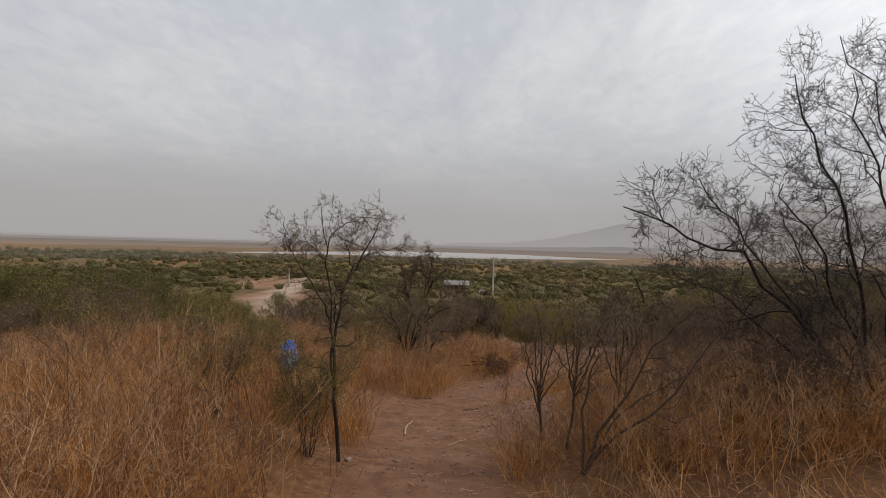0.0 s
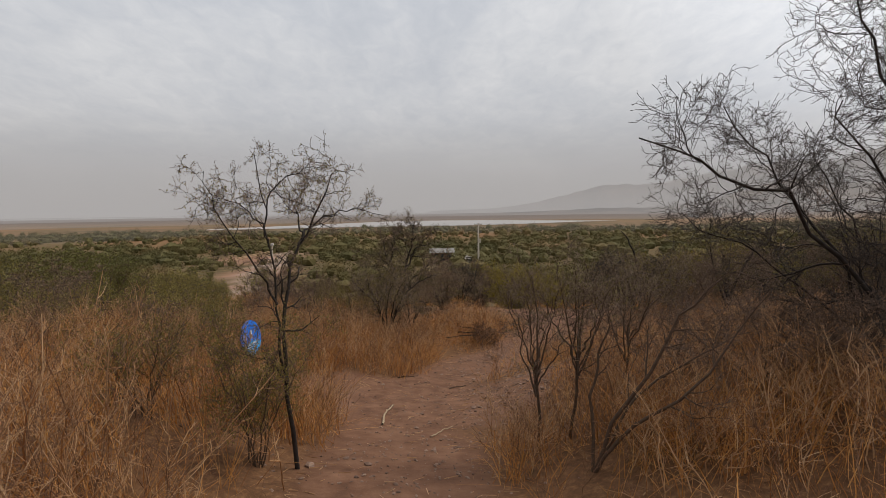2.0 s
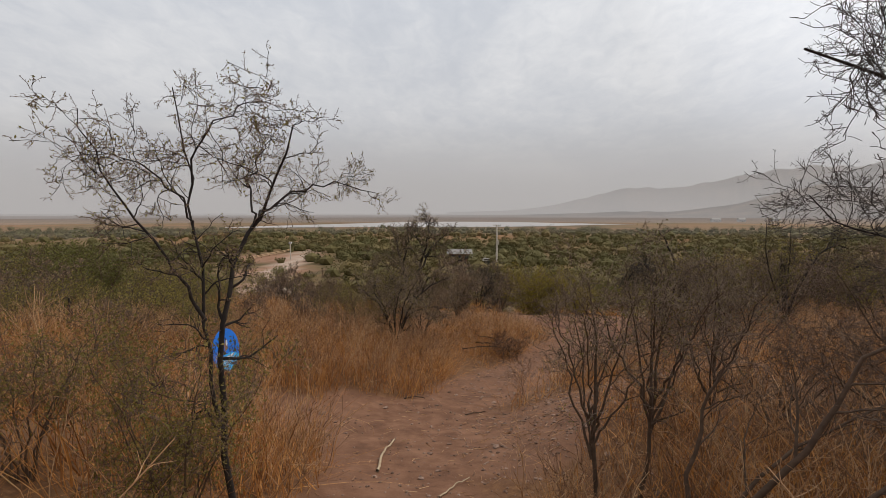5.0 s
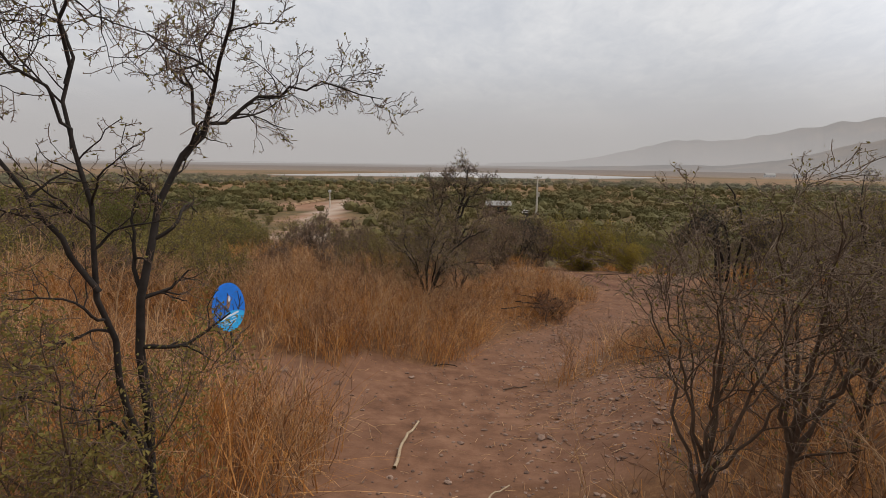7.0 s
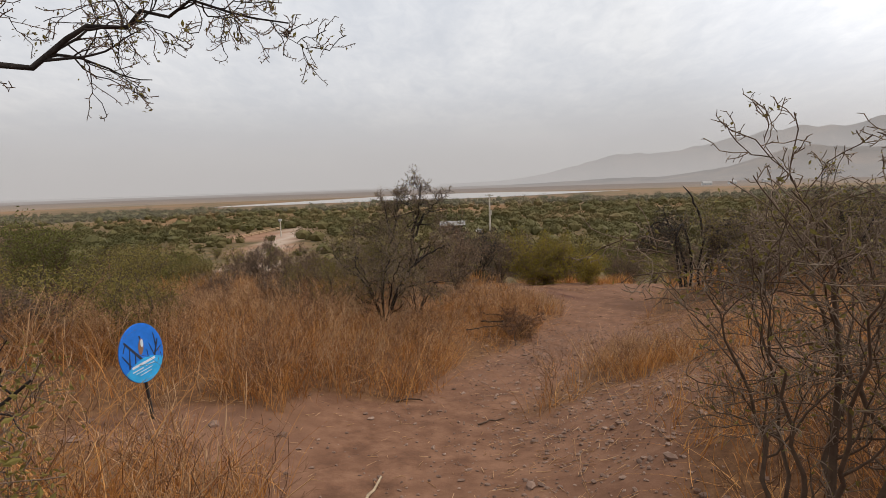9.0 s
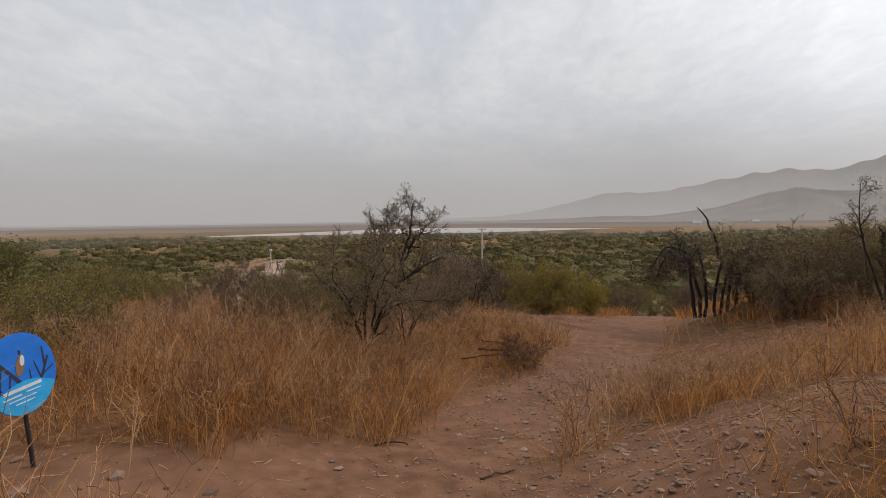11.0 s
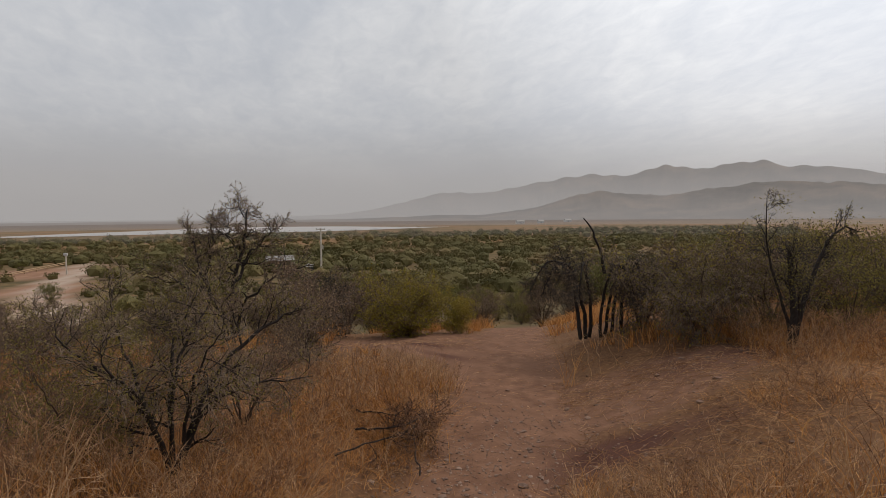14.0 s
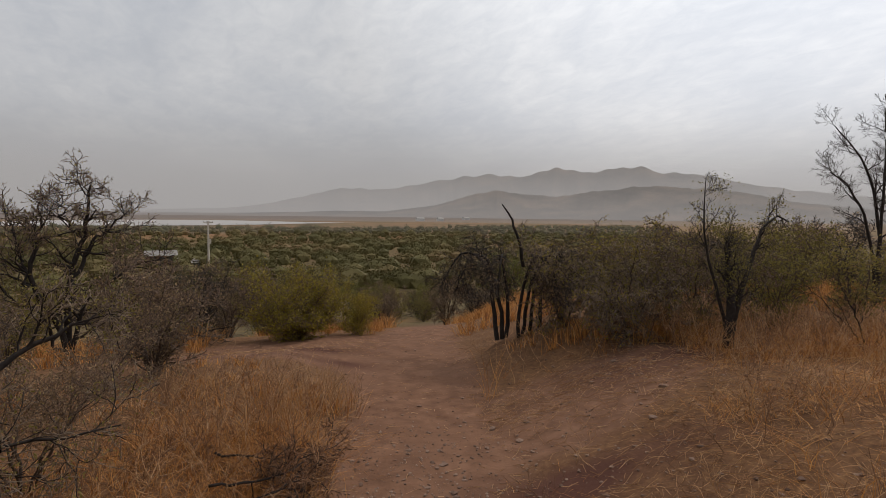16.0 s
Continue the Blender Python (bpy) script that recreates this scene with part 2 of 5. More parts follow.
def tubes(P, R, sides=3):
    """Tubes round N lines of n places: P (N, n, 3), R (N, n)."""
    N, n, _ = P.shape
    T = unit(np.gradient(P, axis=1))
    ref = np.where(np.abs(T[:, :1, 2:3]) > 0.9, np.array([1.0, 0, 0]), np.array([0, 0, 1.0]))
    A = unit(np.cross(T, np.broadcast_to(ref, T.shape)))
    B = np.cross(T, A)
    ang = np.arange(sides) * 2 * np.pi / sides
    V = P[:, :, None] + R[:, :, None, None] * (np.cos(ang)[:, None] * A[:, :, None] + np.sin(ang)[:, None] * B[:, :, None])
    idx = np.arange(N * n * sides).reshape(N, n, sides)
    nx = np.roll(idx, -1, axis=2)
    F = np.stack([idx[:, :-1], nx[:, :-1], nx[:, 1:], idx[:, 1:]], -1).reshape(-1, 4)
    return V.reshape(-1, 3), F


def join(*pieces):
    V, F, k = [], [], 0
    for v, f in pieces:
        V.append(v); F.append(f + k); k += len(v)
    return np.concatenate(V), np.concatenate(F)


def line(points, n, wob=0.0):
    """A smooth line of n places through the given ones."""
    p = np.asarray(points, float)
    s = np.linspace(0, len(p) - 1, n)
    out = np.stack([np.interp(s, np.arange(len(p)), p[:, i]) for i in range(3)], -1)
    for _ in range(2):
        out[1:-1] = 0.25 * out[:-2] + 0.5 * out[1:-1] + 0.25 * out[2:]
    out[1:] += rng.normal(0, wob, (n - 1, 3))
    return out


def grow(P, R, m, t0, t1, length, ang, n=6, wig=0.2, trop=0.05, rf=0.6, tip=0.3, fall=0.5):
    """m children on each of the parent lines."""
    N, k, _ = P.shape
    t = np.repeat((np.arange(m) + rng.random(m)) / m * (t1 - t0) + t0, N).reshape(m, N).T.ravel()
    t = np.clip(t + rng.normal(0, 0.04, N * m), 0.02, 0.999)
    par = np.repeat(np.arange(N), m)
    s = t * (k - 1)
    i = np.minimum(s.astype(int), k - 2)
    f = (s - i)[:, None]
    pos = P[par, i] * (1 - f) + P[par, i + 1] * f
    rad = R[par, i] * (1 - f[:, 0]) + R[par, i + 1] * f[:, 0]
    T = unit(P[par, i + 1] - P[par, i])
    perp = unit(np.cross(T, rng.normal(size=T.shape)))
    a = np.radians(ang) * rng.uniform(0.6, 1.35, N * m)[:, None]
    d = np.cos(a) * T + np.sin(a) * perp
    L = length * rng.uniform(0.5, 1.25, N * m) * (1 - fall * t)
    seg = (L / (n - 1))[:, None]
    Q = np.empty((N * m, n, 3))
    Q[:, 0] = pos
    for j in range(1, n):
        d = unit(d + rng.normal(0, wig, d.shape) + np.array([0, 0, trop]))
        Q[:, j] = Q[:, j - 1] + d * seg
    r0 = np.minimum(rad * rf, rad)
    return Q, r0[:, None] * np.linspace(1, tip, n)[None]


def leaves_on(P, count, size, spread=0.03):
    """Small leaves, two triangles each as one folded quad, near places on the lines."""
    N, n, _ = P.shape
    par, j = rng.integers(0, N, count), rng.integers(1, n, count)
    f = rng.random((count, 1))
    c = P[par, j - 1] * (1 - f) + P[par, j] * f + rng.normal(0, spread, (count, 3))
    return leaf_quads(c, size)


def leaf_quads(c, size):
    count = len(c)
    a = unit(rng.normal(size=(count, 3)))
    b = unit(np.cross(a, rng.normal(size=(count, 3))))
    nrm = np.cross(a, b)
    s = size * rng.uniform(0.5, 1.4, (count, 1))
    V = np.stack([c - a * s, c + b * s * 0.45 + nrm * s * 0.15, c + a * s, c - b * s * 0.45 + nrm * s * 0.15], 1)
    return V.reshape(-1, 3), np.arange(count * 4).reshape(-1, 4)


# ---- terrain ----
PROF = [(-40, 1.2), (-5, 0.55), (0, 0.3), (3.8, 0.08), (6.9, -0.45), (9.8, -0.78), (12, -1.03), (15, -1.15), (18, -1.5), (21.5, -2.1), (26, -3.2), (35, -5.0), (60, -8.5), (110, -11.6), (140, -12)]
TRAIL = [(0.4, -6), (0.35, 0), (0.1, 3.5), (-0.3, 6.5), (-0.1, 8.2), (0.75, 9.9), (1.95, 12), (2.45, 13.4), (3.1, 15.5), (3.9, 17.2), (4.7, 18.8), (5.9, 21.5), (8.0, 26), (11, 32)]


def trail_off(x, y):
    """Signed distance from the trail's middle line; right is positive."""
    best, sign = np.full(np.shape(x), 1e9), np.zeros(np.shape(x))
    for (ax, ay), (bx, by) in zip(TRAIL[:-1], TRAIL[1:]):
        dx, dy = bx - ax, by - ay
        t = np.clip(((x - ax) * dx + (y - ay) * dy) / (dx * dx + dy * dy), 0, 1)
        ex, ey = x - ax - t * dx, y - ay - t * dy
        d = np.hypot(ex, ey)
        s = np.sign(ex * dy - ey * dx)
        sign, best = np.where(d < best, s, sign), np.minimum(d, best)
    return best * sign


def wave(x, y, seed, scale):
    """Cheap smooth noise out of sines, about -1 to 1."""
    r = np.random.default_rng(seed)
    out = np.zeros(np.shape(x))
    for _ in range(7):
        a, k, p = r.uniform(0, 6.28), r.uniform(0.5, 1.9) * scale, r.uniform(0, 6.28)
        out = out + np.sin((x * np.cos(a) + y * np.sin(a)) * k + p)
    return out / 3.2


def smooth01(v):
    v = np.clip(v, 0, 1)
    return v * v * (3 - 2 * v)


def blob(x, y, cx, cy, rx, ry):
    return np.exp(-(((x - cx) / rx) ** 2 + ((y - cy) / ry) ** 2))


def height(x, y):
    x, y = np.asarray(x, float), np.asarray(y, float)
    z = np.zeros(np.broadcast(x, y).shape) + sum(np.interp(y + k, *zip(*PROF)) for k in (-1.0, -0.5, 0, 0.5, 1.0)) / 5
    z = z - 0.06 * np.clip(-x - 5, 0, 400) - 0.05 * np.clip(x - 12, 0, 400)
    off = trail_off(x, y)
    near = smooth01((30 - y) / 12)
    right = 0.55 * smooth01((off - 0.45) / 2.6) * (1 + 0.4 * blob(x, y, 1.2, 6.5, 2, 2))
    left = 0.42 * smooth01((-off - 0.5) / 1.5)
    left = left * (1 - 0.55 * blob(x, y, -2, 7.4, 1.6, 1.2)) * (1 - 0.7 * smooth01((y - 14) / 4))
    z = z + near * (np.where(off > 0, right, left) + 0.035 * wave(x, y, 3, 1.6) + 0.012 * wave(x, y, 4, 7))
    z = z + smooth01((y - 26) / 20) * (1 - smooth01((y - 105) / 30)) * 0.5 * wave(x, y, 5, 0.11)
    return np.maximum(z, -12.0 + 0.08 * wave(x, y, 6, 0.05))


def dirt_mask(x, y):
    off = trail_off(x, y)
    w = 0.6 + 0.12 * wave(x, y, 11, 2.0) + 0.25 * smooth01((y - 10) / 3)
    m = smooth01((w - np.abs(off)) / 0.35 + 0.5)
    for cx, cy, rx, ry in ((-1.3, 7.3, 1.4, 0.6), (0.55, 7.1, 0.9, 1.2), (1.9, 7.9, 1.4, 0.75), (-0.65, 8.1, 0.8, 0.6), (3.5, 12.3, 1.7, 1.1), (2.6, 17.8, 2.6, 1.2), (1.2, 16.0, 1.9, 1.2)):
        m = np.maximum(m, smooth01((blob(x, y, cx, cy, rx, ry) + 0.1 * wave(x, y, 12, 3.0) - 0.28) / 0.25))
    return m


def axis(lo, hi, step, lim, rate=1.09):
    mid = list(np.arange(lo, hi, step))
    s, v, up = step, hi, []
    while v < lim:
        up.append(v); s *= rate; v += s
    s, v, dn = step, lo, []
    while v > -lim:
        s *= rate; v -= s; dn.append(v)
    return np.array(dn[::-1] + mid + up)


gx, gy = axis(-8, 11, 0.085, 4200), axis(-3, 24, 0.085, 4600, 1.075)
gy = gy[gy > -300]
GX, GY = np.meshgrid(gx, gy)
GZ = height(GX, GY)
ny, nx_ = GX.shape
gi = np.arange(ny * nx_).reshape(ny, nx_)
gF = np.stack([gi[:-1, :-1], gi[:-1, 1:], gi[1:, 1:], gi[1:, :-1]], -1).reshape(-1, 4)
ground = part_mesh("ground", np.stack([GX, GY, GZ], -1), gF, M_GROUND)
tagged(ground, "reddish brown bare soil hillside falling to a wide marsh plain", "ground", kind="structure")


def mask_attr(ob, name, values):
    a = ob.data.attributes.new(name, "FLOAT", "POINT")
    a.data.foreach_set("value", np.asarray(values, np.float32).ravel())


mask_attr(ground, "dirt", dirt_mask(GX, GY))
damp = np.maximum(np.maximum(1.3 * blob(GX, GY, 2.65, 10.7, 0.7, 0.4), 0.8 * blob(GX, GY, 5.0, 12.4, 0.9, 0.5)), 1.2 * blob(GX, GY, 0.9, 16.6, 1.7, 0.33) + 1.2 * blob(GX, GY, 1.5, 15.5, 0.9, 0.25)) * (0.65 + 0.5 * wave(GX, GY, 14, 4))
mask_attr(ground, "damp", np.clip(1.7 * damp, 0, 1))
sand = np.zeros(GX.shape)
for cx, cy, rx, ry in ((-64, 160, 17, 18), (-42, 94, 8, 8), (-48, 122, 9, 13)):
    sand = np.maximum(sand, smooth01((blob(GX, GY, cx, cy, rx, ry) + 0.12 * wave(GX, GY, 15, 0.12) - 0.3) / 0.25))
ROAD = [(-27, 76), (-31, 86), (-37, 99), (-46, 116), (-50, 134), (-55, 160), (-65, 200), (-72, 225), (-120, 250)]
rd = np.full(GX.shape, 1e9)
for (ax, ay), (bx, by) in zip(ROAD[:-1], ROAD[1:]):
    tt = np.clip(((GX - ax) * (bx - ax) + (GY - ay) * (by - ay)) / ((bx - ax) ** 2 + (by - ay) ** 2), 0, 1)
    rd = np.minimum(rd, np.hypot(GX - ax - tt * (bx - ax), GY - ay - tt * (by - ay)))
mask_attr(ground, "sand", np.maximum(sand, smooth01((5.0 - rd) / 2.0)))
mask_attr(ground, "road", smooth01((3.2 - rd) / 1.5) + 0.7 * blob(GX, GY, -41, 93, 7, 4))


def zat(x, y):
    return float(height(np.array([x]), np.array([y]))[0])


# ---- lake, hills, glowing haze sheets ----
def water_mat():
    m = Mat("lake_water", 0.3, 0.6)
    m.color((0.33, 0.30, 0.275))
    m.bump(m.noise(0.35, 3), 0.12, 0.15)
    return m.m


def flat_shape(name, outline, z, mat):
    bm = bmesh.new()
    vs = [bm.verts.new((x, y, z)) for x, y in outline]
    bm.faces.new(vs)
    return part(name, bm, mat)


def shore(x0, x1, near, far, seed, n=60):
    xs = np.linspace(x0, x1, n)
    u = (xs - x0) / (x1 - x0)
    taper = np.sqrt(np.clip(4 * u * (1 - u), 0, 1))
    a = np.interp(u, *zip(*near)) + 12 * wave(xs, xs * 0, seed, 0.03)
    b = np.interp(u, *zip(*far)) + 18 * wave(xs, xs * 0, seed + 1, 0.02)
    mid = (a + b) / 2
    return [(x, m + (p - m) * t) for x, m, p, t in zip(xs, mid, a, taper)] + [(x, m + (p - m) * t) for x, m, p, t in zip(xs[::-1], mid[::-1], b[::-1], taper[::-1])]


M_WATER = water_mat()
lake = flat_shape("water_lake", shore(-230, 175, [(0, 400), (0.3, 470), (0.7, 520), (1, 620)], [(0, 520), (0.3, 760), (0.7, 740), (1, 640)], 21), -11.75, M_WATER)
tagged(lake, "pale grey shallow lake on the marsh plain", "lake", kind="structure")
far_lake = flat_shape("water_far", shore(-2300, -900, [(0, 2300), (1, 2300)], [(0, 2900), (1, 2700)], 31), -11.6, M_WATER)
tagged(far_lake, "thin far strip of pale water", "lake", kind="structure")


def hill_mat():
    m = Mat("far_hillside", 0.95, 0.05)
    f = m.noise(0.006, 8, 0.65)
    return m.color(m.ramp(f, [(0.3, (0.05, 0.043, 0.036)), (0.5, (0.11, 0.088, 0.07)), (0.7, (0.20, 0.145, 0.105))])).m


M_HILL = hill_mat()


def hill_range(name, radius, depth, az_el, seed, label):
    az = np.radians(np.linspace(az_el[0][0], az_el[-1][0], 420))
    el = np.interp(np.degrees(az), *zip(*az_el))
    for _ in range(3):
        el[1:-1] = 0.25 * el[:-2] + 0.5 * el[1:-1] + 0.25 * el[2:]
    top = radius * np.tan(np.radians(el)) * (1 + 0.03 * wave(az * 90, az, seed, 1.0) + 0.022 * wave(az * 220, az, seed + 1, 1.0)) + 12
    u = np.linspace(-1.3, 1.0, 26)
    AZ, U = np.meshgrid(az, u, indexing="ij")
    prof = np.where(U < 0, np.maximum(0, 1 + U / 1.3) ** 1.25, np.maximum(0, 1 - U) ** 0.8)
    ridge = 1 - (1 - np.abs(prof * 2 - 1)) * (0.3 * np.abs(wave(AZ * 60, U * 1.2, seed + 2, 1.0)) + 0.12 * np.abs(wave(AZ * 190, U * 3, seed + 3, 1.0)))
    Z = -12.5 + top[:, None] * prof * ridge
    RR = radius + U * depth
    V = np.stack([RR * np.sin(AZ), RR * np.cos(AZ), Z], -1)
    i = np.arange(V.shape[0] * V.shape[1]).reshape(V.shape[:2])
    F = np.stack([i[:-1, :-1], i[1:, :-1], i[1:, 1:], i[:-1, 1:]], -1).reshape(-1, 4)
    ob = part_mesh(name, V, F, M_HILL)
    return tagged(ob, label, "hills", kind="structure")


hill_range("backdrop_hills", 3300, 800, [(-4, 0.05), (3, 0.25), (6, 0.6), (10, 1.45), (14.1, 2.5), (17.5, 2.45), (19.5, 2.5), (24, 3.4), (28.9, 4.2), (32, 4.0), (34, 4.15), (36.5, 4.75), (40, 4.5), (43.8, 4.95), (47, 4.2), (49.2, 4.3), (53, 3.3), (57.8, 2.5), (64, 1.7), (75, 2.6), (90, 3.4), (110, 2)], 41, "dry hazy mountain range beyond the plain")
hill_range("backdrop_foothill", 2100, 420, [(18, 0.05), (24, 0.8), (28, 2.0), (30.5, 2.45), (33, 2.2), (37, 1.9), (41, 2.5), (46, 3.0), (52, 2.6), (58, 1.4), (64, 0.7), (72, 0.2)], 51, "low brown foothill in front of the mountains")


# See-through emission that stands in for haze, strongest at the sheet's foot.
def haze_glow_mat(name, amount, tint):
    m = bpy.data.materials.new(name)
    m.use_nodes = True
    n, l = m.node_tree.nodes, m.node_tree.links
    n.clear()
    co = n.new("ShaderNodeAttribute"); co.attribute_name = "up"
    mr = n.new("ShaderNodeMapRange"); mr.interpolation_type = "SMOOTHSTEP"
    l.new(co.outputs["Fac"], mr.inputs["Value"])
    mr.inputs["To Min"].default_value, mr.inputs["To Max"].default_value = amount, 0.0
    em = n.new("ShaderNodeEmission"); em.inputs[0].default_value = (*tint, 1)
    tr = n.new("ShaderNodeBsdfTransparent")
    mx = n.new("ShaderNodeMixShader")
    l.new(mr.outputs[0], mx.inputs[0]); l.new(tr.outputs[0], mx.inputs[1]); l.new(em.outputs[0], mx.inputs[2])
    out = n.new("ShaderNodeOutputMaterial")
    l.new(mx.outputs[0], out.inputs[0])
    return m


# Four curved sheets are added; their grey glow imitates haze over plain and hills.
HAZE_GLOW = (0.375, 0.358, 0.352)
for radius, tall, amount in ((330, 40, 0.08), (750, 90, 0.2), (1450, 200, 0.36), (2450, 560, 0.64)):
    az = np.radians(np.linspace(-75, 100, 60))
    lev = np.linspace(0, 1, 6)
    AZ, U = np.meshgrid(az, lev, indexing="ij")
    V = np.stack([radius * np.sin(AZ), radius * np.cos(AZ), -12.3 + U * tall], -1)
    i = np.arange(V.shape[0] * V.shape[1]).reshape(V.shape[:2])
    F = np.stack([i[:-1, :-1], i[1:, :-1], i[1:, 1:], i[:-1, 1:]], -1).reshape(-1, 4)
    veil = part_mesh("backdrop_haze_sheet", V, F, haze_glow_mat("haze", amount, HAZE_GLOW))
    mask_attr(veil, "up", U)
    tagged(veil, "glowing see-through grey sheet standing in for haze over the far plain", "haze", kind="structure")

# ---- woody plants ----


def woody(name, place, stems, label, bark, twig, category="shrub", group="", limb=(7, 0.8, 40), branch=(6, 0.4, 45), twigs=(6, 0.2, 50), spur=(4, 0.05, 60), leaf=None, leaf_count=0, leaf_size=0.012, trop=0.05, wig=0.16, r0=0.03, limb_from=0.25, droop=0.0, spread=0.03, sides=8, thin=0.0011, split=True, thick=None, wob=0.008):
    """A woody plant: stems as lines in world places; limbs, branches, twigs, spurs and leaves grow on them."""
    base = empty(name, place, label, category, group)
    o = np.array(place)
    P = np.stack([line(np.array(s) - o, 14, wob) for s in stems])
    R = np.array([0.68 * r0 * rng.uniform(0.75, 1.1) for _ in stems])[:, None] * np.linspace(1.15, 0.22, 14)[None]
    if thick is not None:
        R = R * np.array(thick)[:, None]
    for p, r in zip(P, R):
        part_mesh("trunk", *tubes(p[None], r[None], sides), bark, base)
    L, LR = grow(P, R, limb[0], limb_from, 0.98, limb[1], limb[2], 10, wig, trop, 0.62, 0.3)
    if split:
        for p, r in zip(L, LR):
            part_mesh("limb", *tubes(p[None], r[None], 5), bark, base)
    B, BR = grow(L, LR, branch[0], 0.2, 1.0, branch[1], branch[2], 7, wig * 1.2, trop - droop, 0.6, 0.35)
    B2, BR2 = grow(P[:, 6:], R[:, 6:], branch[0], 0.1, 1.0, branch[1], branch[2], 7, wig * 1.2, trop, 0.45, 0.35)
    B, BR = np.concatenate([B, B2]), np.maximum(np.concatenate([BR, BR2]), thin)
    T, TR = grow(B, BR, twigs[0], 0.15, 1.0, twigs[1], twigs[2], 5, wig * 1.4, trop - droop, 0.6, 0.4)
    TR = np.maximum(TR, thin)
    S, SR = grow(T, TR, spur[0], 0.1, 1.0, spur[1], spur[2], 3, 0.2, 0, 0.7, 0.5)
    SR = np.maximum(SR, thin * 0.75)
    wood = [tubes(B, BR, 4)]
    if not split:
        wood.append(tubes(L, LR, 5))
    tagged(part_mesh("branchwork", *join(*wood), bark, base), kind="stuff")
    tagged(part_mesh("twigwork", *join(tubes(T, TR, 3), tubes(S, SR, 3)), twig, base, "thin bare thorny twigs"), kind="stuff")
    if leaf is not None:
        tagged(part_mesh("foliage", *leaves_on(T, leaf_count, leaf_size, spread), leaf, base, "small scattered leaves", smooth=False), kind="stuff")
    return base


def at_ground(x, y, sink=0.03):
    return (x, y, zat(x, y) - sink)


def fan(x, y, count, reach, tall, lean=(0, 0), sink=0.03):
    """Stems that fan out from one base."""
    x0, y0, z0 = at_ground(x, y, sink)
    out = []
    for k in range(count):
        a = 2 * math.pi * (k + rng.uniform(-0.3, 0.3)) / count
        r, h = reach * rng.uniform(0.55, 1.1), tall * rng.uniform(0.7, 1.05)
        dx, dy = math.cos(a) * r + lean[0], math.sin(a) * r + lean[1]
        out.append([(x0 + 0.03 * math.cos(a), y0 + 0.03 * math.sin(a), z0), (x0 + 0.22 * dx, y0 + 0.22 * dy, z0 + 0.33 * h), (x0 + 0.6 * dx, y0 + 0.6 * dy, z0 + 0.68 * h), (x0 + dx, y0 + dy, z0 + h)])
    return out


# slim thorny tree beside the trail
b = at_ground(-0.72, 4.62)
woody("thorn_tree", b, [
    [b, (-0.74, 4.58, 0.45), (-0.77, 4.56, 0.69), (-0.78, 4.6, 1.01), (-0.76, 4.6, 1.2), (-0.71, 4.7, 1.42), (-0.70, 4.82, 1.56), (-0.58, 4.76, 1.7), (-0.47, 4.65, 1.79), (-0.43, 4.6, 1.97)],
    [(-0.75, 4.57, 0.55), (-0.77, 4.53, 0.75), (-0.74, 4.43, 1.03), (-0.76, 4.42, 1.3), (-0.81, 4.45, 1.58), (-0.84, 4.5, 1.85), (-0.88, 4.45, 2.1)],
    [(-0.82, 4.46, 1.66), (-0.79, 4.44, 1.82), (-0.68, 4.35, 1.92), (-0.5, 4.22, 1.97), (-0.31, 4.1, 1.96)],
    [(-0.71, 4.75, 1.48), (-0.69, 4.87, 1.58), (-0.63, 5.0, 1.66), (-0.5, 5.05, 1.72), (-0.34, 5.04, 1.74), (-0.16, 5.03, 1.69)],
    [(-0.75, 4.43, 1.14), (-0.79, 4.4, 1.26), (-0.86, 4.35, 1.42), (-0.98, 4.3, 1.6), (-1.05, 4.22, 1.77), (-1.06, 4.15, 1.95)],
    [(-0.80, 4.44, 1.5), (-0.82, 4.4, 1.63), (-0.86, 4.3, 1.76), (-0.96, 4.22, 1.82), (-1.08, 4.15, 1.78)],
    [(-0.70, 4.80, 1.53), (-0.74, 4.86, 1.7), (-0.72, 4.9, 1.86), (-0.62, 4.9, 1.98)],
    [(-0.75, 4.57, 0.6), (-0.8, 4.52, 0.7), (-0.92, 4.48, 0.79), (-1.1, 4.42, 0.83)]],
    "slim half-bare thorny tree leaning over dry grass", M_BARK_DARK, M_TWIG, "tree", limb=(11, 0.33, 58), branch=(5, 0.17, 58), twigs=(4, 0.08, 58), spur=(5, 0.015, 70), leaf=M_LEAF_OLIVE, leaf_count=3600, leaf_size=0.0058, r0=0.0205, limb_from=0.25, spread=0.008, wig=0.24, thin=0.001, trop=0.03, thick=(1, 0.75, 0.42, 0.5, 0.45, 0.4, 0.4, 0.4), wob=0.012)
# leafy low growth round its foot
LEAFY = dict(limb=(5, 0.3, 55), branch=(5, 0.2, 55), twigs=(4, 0.1, 55), spur=(2, 0.02, 60), leaf_size=0.0075, r0=0.008, split=False)
woody("leafy_shrub", at_ground(-0.98, 4.55), fan(-0.95, 4.5, 9, 0.5, 1.0), "low olive leafy shrub at the foot of a tree", M_BARK_BROWN, M_TWIG, leaf=M_LEAF_OLIVE, leaf_count=10000, **LEAFY)
woody("leafy_shrub", at_ground(-1.75, 4.6), fan(-1.75, 4.6, 8, 0.42, 0.7), "low olive leafy shrub in dry grass", M_BARK_BROWN, M_TWIG, leaf=M_LEAF_OLIVE, leaf_count=6000, **LEAFY)

